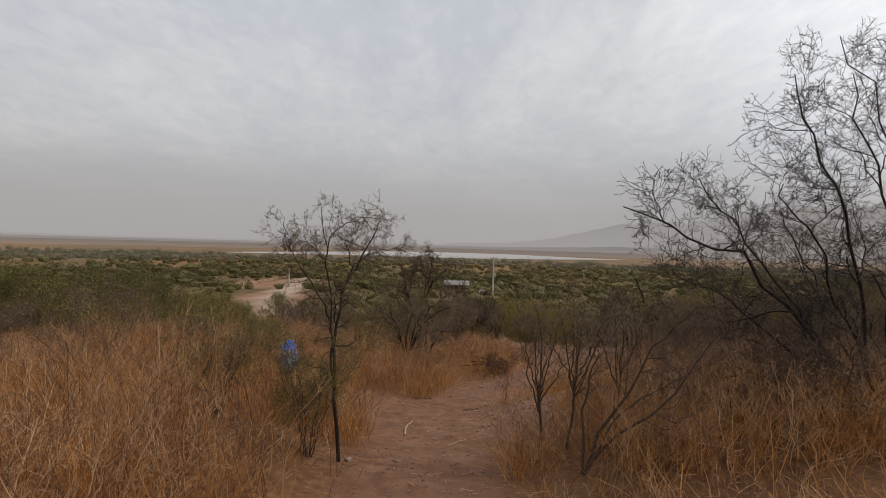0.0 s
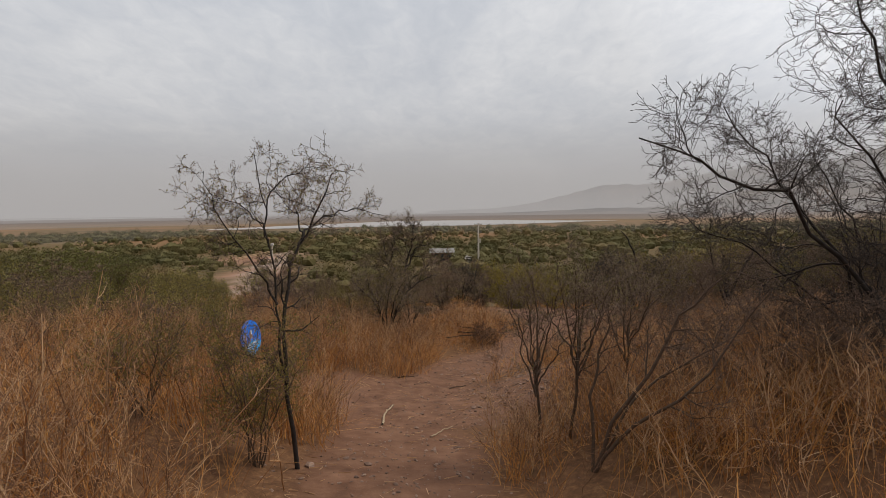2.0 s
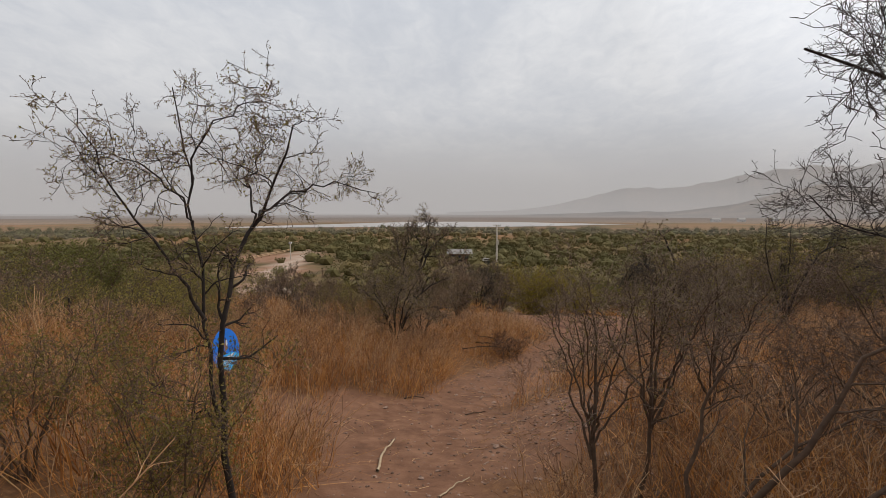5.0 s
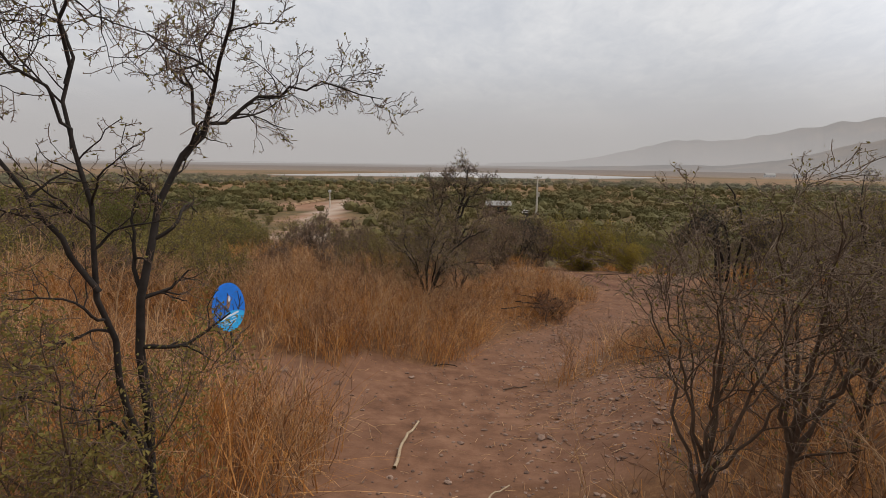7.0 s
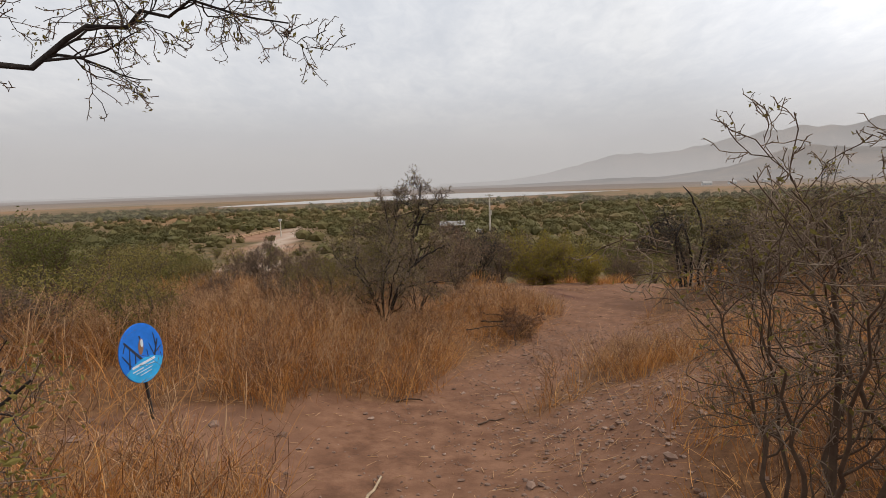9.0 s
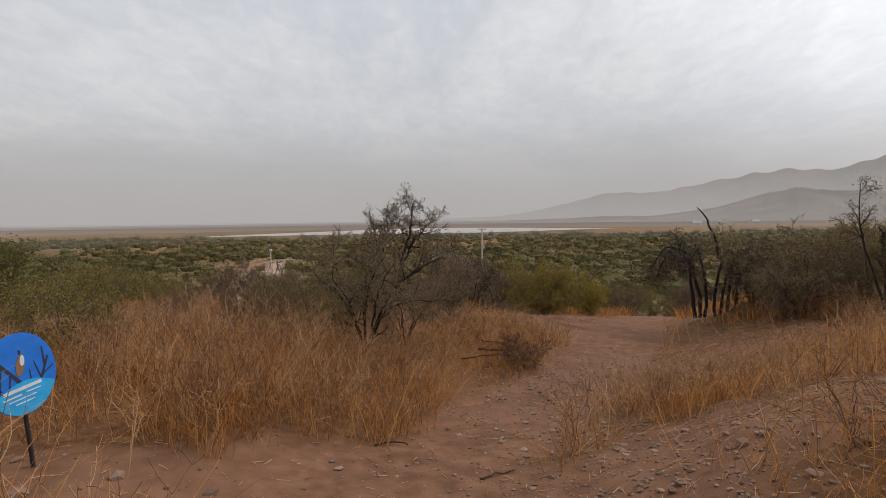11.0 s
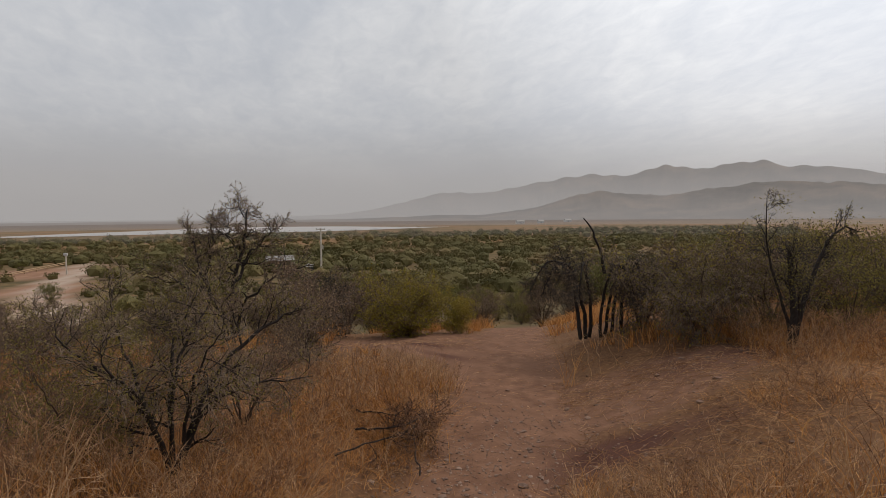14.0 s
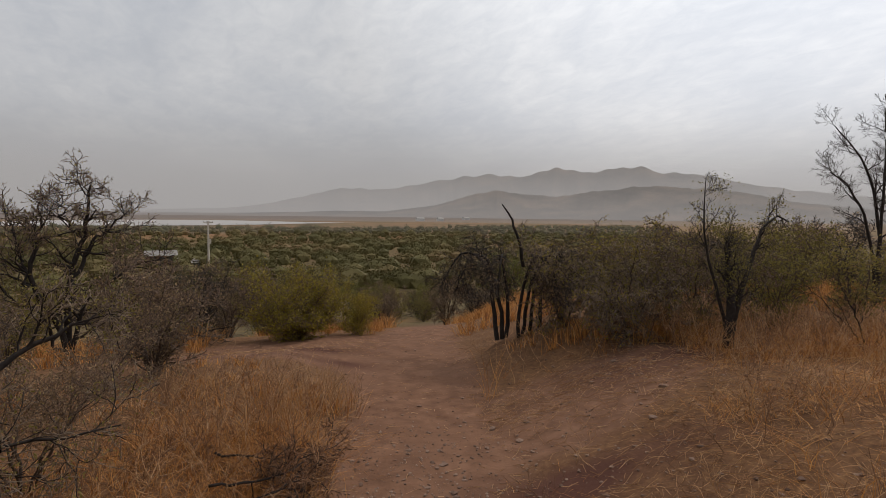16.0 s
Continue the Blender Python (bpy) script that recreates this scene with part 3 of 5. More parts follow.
# tall bare thorn tree with a wide crown
b = at_ground(3.55, 4.75)
woody("bare_thorn_tree", b, [
    [b, (3.45, 4.70, 0.9), (3.25, 4.55, 1.7), (3.0, 4.45, 2.3), (2.75, 4.4, 2.75), (2.6, 4.35, 3.1)],
    [b, (3.30, 4.65, 0.7), (2.85, 4.5, 1.3), (2.3, 4.3, 1.7), (1.8, 4.15, 1.95), (1.42, 4.05, 2.08)],
    [b, (3.75, 4.8, 1.0), (3.8, 4.8, 2.0), (3.6, 4.9, 2.9), (3.3, 4.9, 3.6)],
    [b, (3.25, 4.75, 0.75), (2.9, 4.9, 1.5), (2.55, 5.0, 2.0), (2.2, 4.85, 2.35)],
    [b, (3.4, 4.6, 0.8), (3.05, 4.4, 1.4), (2.7, 4.25, 1.95), (2.4, 4.15, 2.3)],
    [b, (3.5, 4.6, 1.0), (3.4, 4.45, 1.9), (3.2, 4.4, 2.6), (3.05, 4.35, 3.1)],
    [b, (3.95, 4.6, 0.9), (4.4, 4.3, 1.9), (4.9, 4.1, 2.8)],
    [b, (3.35, 4.9, 0.6), (2.9, 5.1, 1.1), (2.45, 5.2, 1.45), (2.05, 5.2, 1.6)],
    [b, (3.6, 5.1, 0.8), (3.5, 5.5, 1.5), (3.3, 5.75, 2.2)]],
    "tall leafless thorn tree with dark tangled twigs", M_BARK_DARK, M_TWIG_DARK, "tree", limb=(9, 0.75, 52), branch=(8, 0.42, 54), twigs=(7, 0.2, 52), spur=(4, 0.045, 50), r0=0.025, limb_from=0.2, trop=0.06, wig=0.25, thin=0.0013, wob=0.03)
for x, y, tall in ((3.5, 5.1, 1.15), (4.1, 5.7, 1.15), (3.0, 5.7, 1.0), (2.5, 4.8, 0.7), (2.9, 4.2, 0.8), (2.2, 5.7, 0.65)):
    woody("tangled_undergrowth", at_ground(x, y), fan(x, y, 6, 0.7, tall), "brown tangle of dead branches under a thorn tree", M_BARK_BROWN, M_TWIG, limb=(6, 0.55, 58), branch=(6, 0.32, 58), twigs=(5, 0.16, 58), spur=(3, 0.03, 60), r0=0.012, trop=-0.01, wig=0.24, split=False)
# twin shrubs beside the trail
SHRUB = dict(limb=(4, 0.36, 48), branch=(5, 0.22, 50), twigs=(4, 0.11, 52), spur=(4, 0.022, 60), leaf=M_LEAF_OLIVE, trop=0.04, wig=0.2, limb_from=0.3, thin=0.0011, spread=0.01)


def crowned(x, y, fork, count, reach, top, lean=(0, 0)):
    """One slim trunk from the ground to a fork, and stems that spread above it."""
    x0, y0, z0 = at_ground(x, y)
    fx, fy, fz = fork
    out = [[(x0, y0, z0), (x0 + 0.3 * (fx - x0) + 0.015, y0, z0 + 0.35 * (fz - z0)), (fx, fy, fz), (fx + 0.03, fy, fz + 0.5 * (top - fz)), (fx - 0.02 + lean[0], fy + lean[1], top)]]
    for k in range(count):
        a = 2 * math.pi * (k + rng.uniform(-0.3, 0.3)) / count
        r, u = reach * rng.uniform(0.6, 1.1), rng.uniform(0.55, 1.0)
        h = fz + (top - fz) * rng.uniform(0.6, 1.0)
        s0 = (x0 + u * (fx - x0), y0 + u * (fy - y0), z0 + u * (fz - z0))
        dx, dy = math.cos(a) * r + lean[0], math.sin(a) * r + lean[1]
        out.append([s0, (s0[0] + 0.3 * dx, s0[1] + 0.3 * dy, s0[2] + 0.3 * (h - s0[2])), (s0[0] + 0.65 * dx, s0[1] + 0.65 * dy, s0[2] + 0.68 * (h - s0[2])), (s0[0] + dx, s0[1] + dy, h)])
    return out


woody("thorn_shrub", at_ground(0.95, 4.98), crowned(0.95, 4.98, (0.92, 4.93, 0.62), 7, 0.36, 1.25), "thorny slim-trunked shrub with few olive leaves", M_BARK_BROWN, M_TWIG_PALE, group="shrubs beside the trail", leaf_count=1500, leaf_size=0.006, r0=0.02, thick=(1.0,) + (0.5,) * 7, **SHRUB)
woody("thorn_shrub", at_ground(1.2, 5.1), crowned(1.2, 5.1, (1.28, 5.08, 0.75), 7, 0.4, 1.36, (0.05, 0)), "thorny slim-trunked shrub with few olive leaves", M_BARK_BROWN, M_TWIG_PALE, group="shrubs beside the trail", leaf_count=1300, leaf_size=0.006, r0=0.023, thick=(1.0,) + (0.5,) * 7, **SHRUB)
woody("thorn_shrub", at_ground(1.75, 5.6), crowned(1.75, 5.6, (1.78, 5.6, 0.65), 7, 0.42, 1.3), "thorny slim-trunked shrub with few olive leaves", M_BARK_BROWN, M_TWIG_PALE, group="shrubs beside the trail", leaf_count=1300, leaf_size=0.006, r0=0.019, thick=(1.0,) + (0.5,) * 7, **SHRUB)
b = at_ground(1.22, 4.42)
woody("leaning_shrub", b, [[b, (1.30, 4.3, 0.52), (1.47, 4.14, 0.75), (1.53, 4.12, 0.92), (1.58, 4.1, 1.07), (1.69, 4.0, 1.28), (1.85, 3.95, 1.42)], [b, (1.38, 4.25, 0.45), (1.56, 4.1, 0.58), (1.73, 4.0, 0.82), (1.85, 3.95, 1.07), (1.98, 3.9, 1.28)], [b, (1.22, 4.45, 0.6), (1.28, 4.4, 0.95), (1.32, 4.4, 1.1)], [b, (1.45, 4.5, 0.5), (1.8, 4.55, 0.72), (2.2, 4.5, 0.95)]],
      "bare brown shrub leaning away from the trail", M_BARK_BROWN, M_TWIG, limb=(5, 0.4, 48), branch=(4, 0.24, 48), twigs=(4, 0.12, 50), spur=(3, 0.02, 60), r0=0.017, limb_from=0.35, wig=0.18)
woody("bare_shrub", at_ground(-3.5, 5.4), fan(-3.5, 5.4, 5, 0.7, 1.15), "thin bare shrub standing in dry grass", M_BARK_BROWN, M_TWIG, limb=(5, 0.45, 42), branch=(5, 0.25, 45), twigs=(4, 0.12, 48), spur=(3, 0.02, 60), leaf=M_LEAF_DRY, leaf_count=900, leaf_size=0.008, r0=0.011)
woody("bare_shrub", at_ground(2.6, 7.0), fan(2.6, 7.0, 5, 0.6, 0.9), "thin bare shrub standing in dry grass", M_BARK_BROWN, M_TWIG, limb=(5, 0.4, 42), branch=(5, 0.25, 45), twigs=(4, 0.12, 48), spur=(3, 0.02, 60), leaf=M_LEAF_DRY, leaf_count=500, leaf_size=0.008, r0=0.01)

# bush on the bank with a knotty crown
b = at_ground(-1.0, 10.6)
woody("knotty_bush", b, [
    [b, (-1.0, 10.6, 0.15), (-0.9, 10.7, 0.4), (-0.8, 10.75, 0.6), (-0.7, 10.8, 0.75)],
    [b, (-1.12, 10.5, 0.05), (-1.35, 10.45, 0.3), (-1.6, 10.5, 0.5)],
    [b, (-0.8, 10.6, 0.1), (-0.5, 10.7, 0.4), (-0.3, 10.8, 0.5), (-0.15, 10.85, 0.55)],
    [b, (-0.8, 10.5, 0.0), (-0.5, 10.5, 0.12), (-0.1, 10.65, 0.1)],
    [b, (-1.05, 10.8, 0.2), (-1.0, 11.0, 0.45), (-0.9, 11.1, 0.72)],
    [b, (-1.2, 10.7, 0.1), (-1.4, 10.9, 0.45), (-1.45, 11.0, 0.75)],
    [b, (-0.85, 10.4, 0.1), (-0.75, 10.25, 0.35), (-0.6, 10.2, 0.55)],
    [b, (-1.1, 10.4, 0.1), (-1.2, 10.2, 0.3), (-1.25, 10.1, 0.5)]],
    "knotty grey bush with sparse olive leaves on the bank", M_BARK_DARK, M_TWIG_PALE, limb=(8, 0.38, 54), branch=(5, 0.25, 54), twigs=(5, 0.14, 55), spur=(3, 0.035, 60), leaf=M_LEAF_OLIVE, leaf_count=7500, leaf_size=0.008, r0=0.024, limb_from=0.12, thin=0.002)
b = at_ground(-1.45, 17.5)
woody("knotty_tree", b, [
    [b, (-1.5, 17.5, -0.6), (-1.41, 17.5, 0.1), (-1.28, 17.5, 0.6), (-1.2, 17.5, 1.0), (-1.14, 17.5, 1.4)],
    [b, (-1.6, 17.4, -0.7), (-1.9, 17.3, -0.1), (-1.85, 17.4, 0.45), (-1.8, 17.5, 0.8), (-1.81, 17.5, 1.1)],
    [(-1.42, 17.5, 0.0), (-1.2, 17.6, 0.45), (-0.95, 17.7, 0.75), (-0.71, 17.7, 1.05)],
    [b, (-1.35, 17.4, -0.5), (-1.0, 17.3, -0.12), (-0.6, 17.2, 0.15), (-0.05, 17.1, 0.34)],
    [(-1.9, 17.3, -0.1), (-2.0, 17.3, 0.4), (-2.1, 17.4, 0.89)],
    [b, (-1.8, 17.5, -0.6), (-2.4, 17.5, 0.05), (-2.96, 17.5, 0.17)],
    [(-1.3, 17.5, 0.6), (-1.5, 17.4, 0.9), (-1.5, 17.4, 1.25)]],
    "knotty dark tree with a rounded half-bare crown", M_BARK_DARK, M_TWIG, "tree", limb=(9, 0.8, 58), branch=(6, 0.4, 55), twigs=(4, 0.2, 50), spur=(2, 0.07, 50), leaf=M_LEAF_OLIVE, leaf_count=3500, leaf_size=0.014, r0=0.075, limb_from=0.12, wig=0.22, thin=0.0042, thick=(1, 0.8, 0.6, 0.7, 0.5, 0.6, 0.45), wob=0.03)
woody("grey_shrub", at_ground(-1.75, 10.9), fan(-1.7, 11.0, 8, 0.7, 0.85), "dense grey twiggy shrub with small dry leaves", M_BARK_GREY, M_TWIG, limb=(6, 0.45, 45), branch=(6, 0.28, 50), twigs=(6, 0.12, 55), spur=(4, 0.03, 60), leaf=M_LEAF_OLIVE, leaf_count=9000, leaf_size=0.009, r0=0.012, split=False)
woody("grey_shrub", at_ground(-0.75, 11.6), fan(-0.7, 11.7, 7, 0.7, 1.0), "dense grey twiggy shrub with small dry leaves", M_BARK_GREY, M_TWIG, limb=(6, 0.45, 45), branch=(6, 0.28, 50), twigs=(6, 0.12, 55), spur=(4, 0.03, 60), leaf=M_LEAF_DRY, leaf_count=8000, leaf_size=0.009, r0=0.012, split=False)

# dark thicket right of the trail's bend
b = at_ground(4.75, 15.1)
arch = []
for k in range(7):
    a = 2.4 + 0.75 * k
    dx, dy = 0.62 * math.cos(a), 0.8 * math.sin(a)
    s = (b[0] + 0.16 * (k - 3) / 1.5, b[1] + rng.uniform(-0.2, 0.2), b[2])
    arch.append([s, (s[0] + 0.1 * dx + rng.normal(0, 0.06), s[1] + 0.1 * dy, s[2] + 0.45), (s[0] + 0.2 * dx + rng.normal(0, 0.06), s[1] + 0.1 * dy, s[2] + 0.95), (s[0] + 0.45 * dx, s[1] + 0.4 * dy, s[2] + 1.3), (s[0] + 0.85 * dx, s[1] + 0.85 * dy, s[2] + 1.4), (s[0] + 1.15 * dx, s[1] + 1.15 * dy, s[2] + 1.1), (s[0] + 1.3 * dx, s[1] + 1.3 * dy, s[2] + 0.8)])
umbrella = woody("umbrella_thorn_bush", b, arch, "dark dead umbrella-shaped thorn bush with arching branches", M_BARK_DARK, M_TWIG_DARK, limb=(7, 0.55, 55), branch=(7, 0.36, 55), twigs=(5, 0.22, 52), spur=(3, 0.06, 55), r0=0.046, limb_from=0.42, trop=-0.09, droop=0.05, wig=0.26, thin=0.003, leaf=M_LEAF_DRY, leaf_count=6000, leaf_size=0.014, spread=0.04)
tw = line(np.array([(4.8, 15.0, 0.2), (4.72, 14.98, 0.55), (4.62, 14.96, 0.75), (4.5, 14.95, 1.0), (4.36, 14.95, 1.12)]) - np.array(b), 10, 0.01)
part_mesh("limb", *tubes(tw[None], np.linspace(0.03, 0.01, 10)[None], 6), M_BARK_DARK, umbrella)
THICK = dict(limb=(7, 0.6, 58), branch=(5, 0.38, 58), twigs=(4, 0.2, 55), spur=(2, 0.07, 55), limb_from=0.1, r0=0.026, trop=-0.05, droop=0.03, wig=0.28, split=False, thin=0.0042)
for x, y, n, reach, tall, twig, leaf, count, words in (
        (5.2, 14.5, 6, 0.9, 1.3, M_TWIG_PALE, M_LEAF_YELLOW, 3500, "tangled thicket bush with arching grey twigs and yellowing leaves"),
        (5.65, 13.7, 6, 0.85, 1.25, M_TWIG_PALE, M_LEAF_OLIVE, 4500, "tangled grey thicket bush with dead arching twigs"),
        (6.35, 14.2, 6, 0.9, 1.4, M_TWIG, M_LEAF_YELLOW, 4500, "tangled thicket bush with arching grey twigs and yellowing leaves"),
        (6.1, 13.0, 6, 0.75, 1.2, M_TWIG, M_LEAF_OLIVE, 5000, "tangled grey thicket bush with olive leaves"),
        (5.2, 13.2, 8, 0.6, 0.75, M_TWIG_PALE, M_LEAF_YELLOW, 2600, "low straw-brown thicket bush with dry leaves")):
    woody("thicket_bush", at_ground(x, y), fan(x, y, n, reach, tall), words, M_BARK_GREY, twig, group="bushes of the thicket", leaf=leaf, leaf_count=count, leaf_size=0.015, **THICK)
b = at_ground(5.7, 12.15)
woody("burnt_tree", b, [
    [b, (5.68, 12.1, 0.0), (5.64, 12.15, 0.35), (5.62, 12.18, 0.75)],
    [b, (5.78, 12.1, 0.1), (6.0, 12.15, 0.5), (6.25, 12.2, 0.85), (6.5, 12.2, 1.05), (6.75, 12.2, 0.95)],
    [b, (5.6, 12.2, 0.1), (5.45, 12.3, 0.6), (5.4, 12.3, 0.95), (5.42, 12.3, 1.4)],
    [b, (5.75, 12.2, 0.2), (5.82, 12.3, 0.9)], [b, (5.62, 12.0, 0.0), (5.55, 11.95, 0.45)]],
    "charred dark tree stump sprouting thin bare branches", M_BARK_DARK, M_TWIG_DARK, "tree", limb=(6, 0.36, 40), branch=(5, 0.22, 45), twigs=(4, 0.13, 50), spur=(3, 0.03, 60), thick=(1, 0.6, 0.4, 0.4, 0.4), r0=0.075, leaf=M_LEAF_OLIVE, leaf_count=2500, leaf_size=0.012, limb_from=0.45, spread=0.06, thin=0.0018)
woody("bare_shrub", at_ground(6.6, 11.2), fan(6.6, 11.2, 4, 0.6, 0.9), "thin bare shrub standing in dry grass", M_BARK_DARK, M_TWIG_DARK, limb=(4, 0.4, 42), branch=(4, 0.25, 45), twigs=(4, 0.12, 48), spur=(3, 0.02, 60), r0=0.014)
b = at_ground(12.9, 14.2)
woody("bare_thorn_tree", b, [[b, (12.8, 14.2, 1.2), (12.3, 14.3, 2.2), (11.5, 14.4, 2.75)], [b, (12.9, 14.2, 1.3), (12.7, 14.1, 2.6), (12.3, 14.0, 3.4)], [b, (13.1, 14.3, 1.4), (13.6, 14.5, 2.8)], [b, (12.6, 14.3, 1.0), (12.0, 14.4, 1.7), (11.6, 14.5, 1.9)]],
      "tall leafless thorn tree at the edge of the slope", M_BARK_DARK, M_TWIG_DARK, "tree", limb=(7, 0.9, 46), branch=(7, 0.45, 50), twigs=(6, 0.2, 48), spur=(4, 0.05, 50), r0=0.05, thin=0.002)

# yellow-green bush at the far end of the bare bank
woody("yellow_bush", at_ground(2.1, 19.0), fan(2.1, 19.0, 13, 0.95, 1.4) + fan(2.1, 19.0, 11, 1.05, 0.6), "rounded yellow-green leafy bush beside the trail", M_BARK_BROWN, M_TWIG, limb=(6, 0.5, 45), branch=(6, 0.32, 50), twigs=(6, 0.15, 55), spur=(2, 0.04, 60), leaf=M_LEAF_YELLOW, leaf_count=13000, leaf_size=0.026, r0=0.012, limb_from=0.05, split=False, thin=0.002, spread=0.05)
woody("green_bush", at_ground(3.35, 19.2), fan(3.35, 19.2, 7, 0.45, 0.95), "small bright green bush beside a yellow one", M_BARK_BROWN, M_TWIG, limb=(5, 0.35, 45), branch=(5, 0.22, 50), twigs=(5, 0.12, 55), spur=(2, 0.03, 60), leaf=M_LEAF_YELLOW, leaf_count=7000, leaf_size=0.018, r0=0.010, limb_from=0.05, spread=0.04, split=False, thin=0.002)

# ---- scrub on the slope ----
KINDS = [
    ("olive_tree_shrub", "olive-green leafy shrub on the slope", M_BARK_BROWN, M_LEAF_GREEN, 5200, 0.042, 2.9, 1.6),
    ("olive_tree_shrub", "dense olive-green shrub on the slope", M_BARK_GREY, M_LEAF_GREEN, 5200, 0.04, 2.5, 1.5),
    ("olive_scrub", "brownish olive scrub with dry leaves", M_BARK_GREY, M_LEAF_OLIVE, 4200, 0.034, 2.2, 1.3),
    ("grey_scrub", "grey leafless scrub with dense twigs", M_BARK_GREY, M_LEAF_DRY, 2600, 0.026, 2.0, 1.2),
    ("grey_scrub", "dark leafless scrub with dense twigs", M_BARK_DARK, M_LEAF_DRY, 2200, 0.026, 2.2, 1.3),
]
protos = []
for name, label, bark, leaf, count, size, tall, wide in KINDS:
    base = empty(name, (0, 0, 0), label, "shrub", "scrub on the slope")
    P = np.stack([line([(0, 0, -0.1), (0.12 * math.cos(a) * wide, 0.12 * math.sin(a) * wide, 0.3 * tall), (0.5 * wide * math.cos(a), 0.5 * wide * math.sin(a), 0.62 * tall), (r * wide * math.cos(a), r * wide * math.sin(a), h * tall)], 8, 0.02)
                  for a, r, h in [(2 * math.pi * (k + rng.uniform(-0.3, 0.3)) / 9, rng.uniform(0.25, 0.75), rng.uniform(0.6, 0.88)) for k in range(9)]])
    R = np.full((9, 1), 0.02) * np.linspace(1.2, 0.3, 8)[None]
    L, LR = grow(P, R, 7, 0.06, 1.0, 0.8, 52, 6, 0.2, 0.03, 0.6, 0.4, 0.25)
    T, TR = grow(L, LR, 6, 0.2, 1.0, 0.42, 50, 4, 0.25, 0.04, 0.6, 0.5)
    TR = np.maximum(TR, 0.006)
    tagged(part_mesh("stemwork", *join(tubes(P, R, 5), tubes(L, LR, 4), tubes(T, TR, 3)), bark, base), kind="stuff")
    if leaf is M_LEAF_DRY:
        S, SR = grow(T, TR, 5, 0.1, 1.0, 0.22, 50, 3, 0.2, 0, 0.7, 0.5)
        tagged(part_mesh("twigwork", *tubes(S, np.maximum(SR, 0.0045), 3), M_TWIG if bark is M_BARK_GREY else M_TWIG_DARK, base), kind="stuff")
    tagged(part_mesh("foliage", *leaves_on(T, count, size, 0.11 if leaf is not M_LEAF_DRY else 0.05), leaf, base, smooth=False), kind="stuff")
    protos.append(base)


def scrub(x, y, kind, size, turn):
    return pose(x, y, zat(x, y) - 0.05, 0, 0, turn) @ Matrix.Diagonal((size * rng.uniform(0.85, 1.2), size * rng.uniform(0.85, 1.2), size * rng.uniform(0.85, 1.1), 1)), kind


spots = []
# grey bare scrub right behind the grass, then olive, with green trees to the left and on the flats
for x, y, k, s in ((-3.2, 14.0, 3, 0.45), (-2.0, 15.5, 4, 0.48), (-4.6, 15.5, 3, 0.52), (-6.0, 13.0, 2, 0.48), (-5.2, 11.2, 2, 0.45), (-7.4, 11.0, 3, 0.7), (-7.2, 15.2, 2, 0.6), (-8.5, 14.0, 0, 0.6),
                   (-4.2, 8.7, 3, 0.38), (-5.4, 8.4, 2, 0.42), (-6.6, 9.0, 2, 0.5), (-3.3, 9.0, 2, 0.36), (-6.0, 10.0, 2, 0.5), (-7.5, 8.5, 3, 0.5), (-8.2, 12.3, 2, 0.55), (-3.6, 9.8, 2, 0.36), (-2.7, 11.4, 3, 0.42), (-4.4, 9.2, 2, 0.5), (-0.2, 14.2, 3, 0.62), (0.2, 19.5, 4, 0.75), (1.0, 22.5, 3, 1.0), (-4.2, 12.6, 3, 0.4), (-5.6, 16.8, 3, 0.5), (-12, 22.5, 2, 0.9), (-14, 24.5, 0, 1.05), (-17, 28, 1, 1.15), (-16.5, 33, 0, 1.1), (-20.5, 34.5, 1, 1.2), (-21, 27.5, 2, 1.2), (-25, 40, 0, 1.25), (-26, 33, 1, 1.2), (-11, 19, 3, 0.7), (-9.4, 17.2, 2, 0.7), (-14, 19.5, 2, 0.9), (-1.2, 20.0, 3, 0.7), (-3.0, 19.0, 3, 0.55), (-5.5, 19.0, 2, 0.55),
                   (2.6, 30, 2, 1.35), (4.8, 30.5, 2, 1.3), (3.7, 27, 3, 0.9), (6.6, 27, 3, 0.8), (8.5, 25.5, 3, 0.8), (7.6, 30, 2, 1.0), (10.5, 27, 4, 0.85), (12.5, 24.5, 2, 0.8), (10.2, 21.0, 3, 0.7), (-38.5, 102, 1, 1.35), (-36, 97, 3, 0.7), (-52, 108, 0, 0.9), (-61, 118, 1, 1.0), (-70, 165, 1, 1.2), (-78, 172, 0, 1.1), (8.8, 17.0, 2, 0.75), (10.5, 16.5, 4, 0.8), (9.2, 13.8, 2, 0.7), (7.3, 12.7, 2, 0.52), (7.9, 13.7, 4, 0.6), (8.6, 12.3, 2, 0.55), (7.0, 14.6, 3, 0.6), (8.2, 15.2, 4, 0.65), (11.2, 15.0, 3, 0.8)):
    spots.append((x, y, k, s))
tries = np.random.default_rng(99)
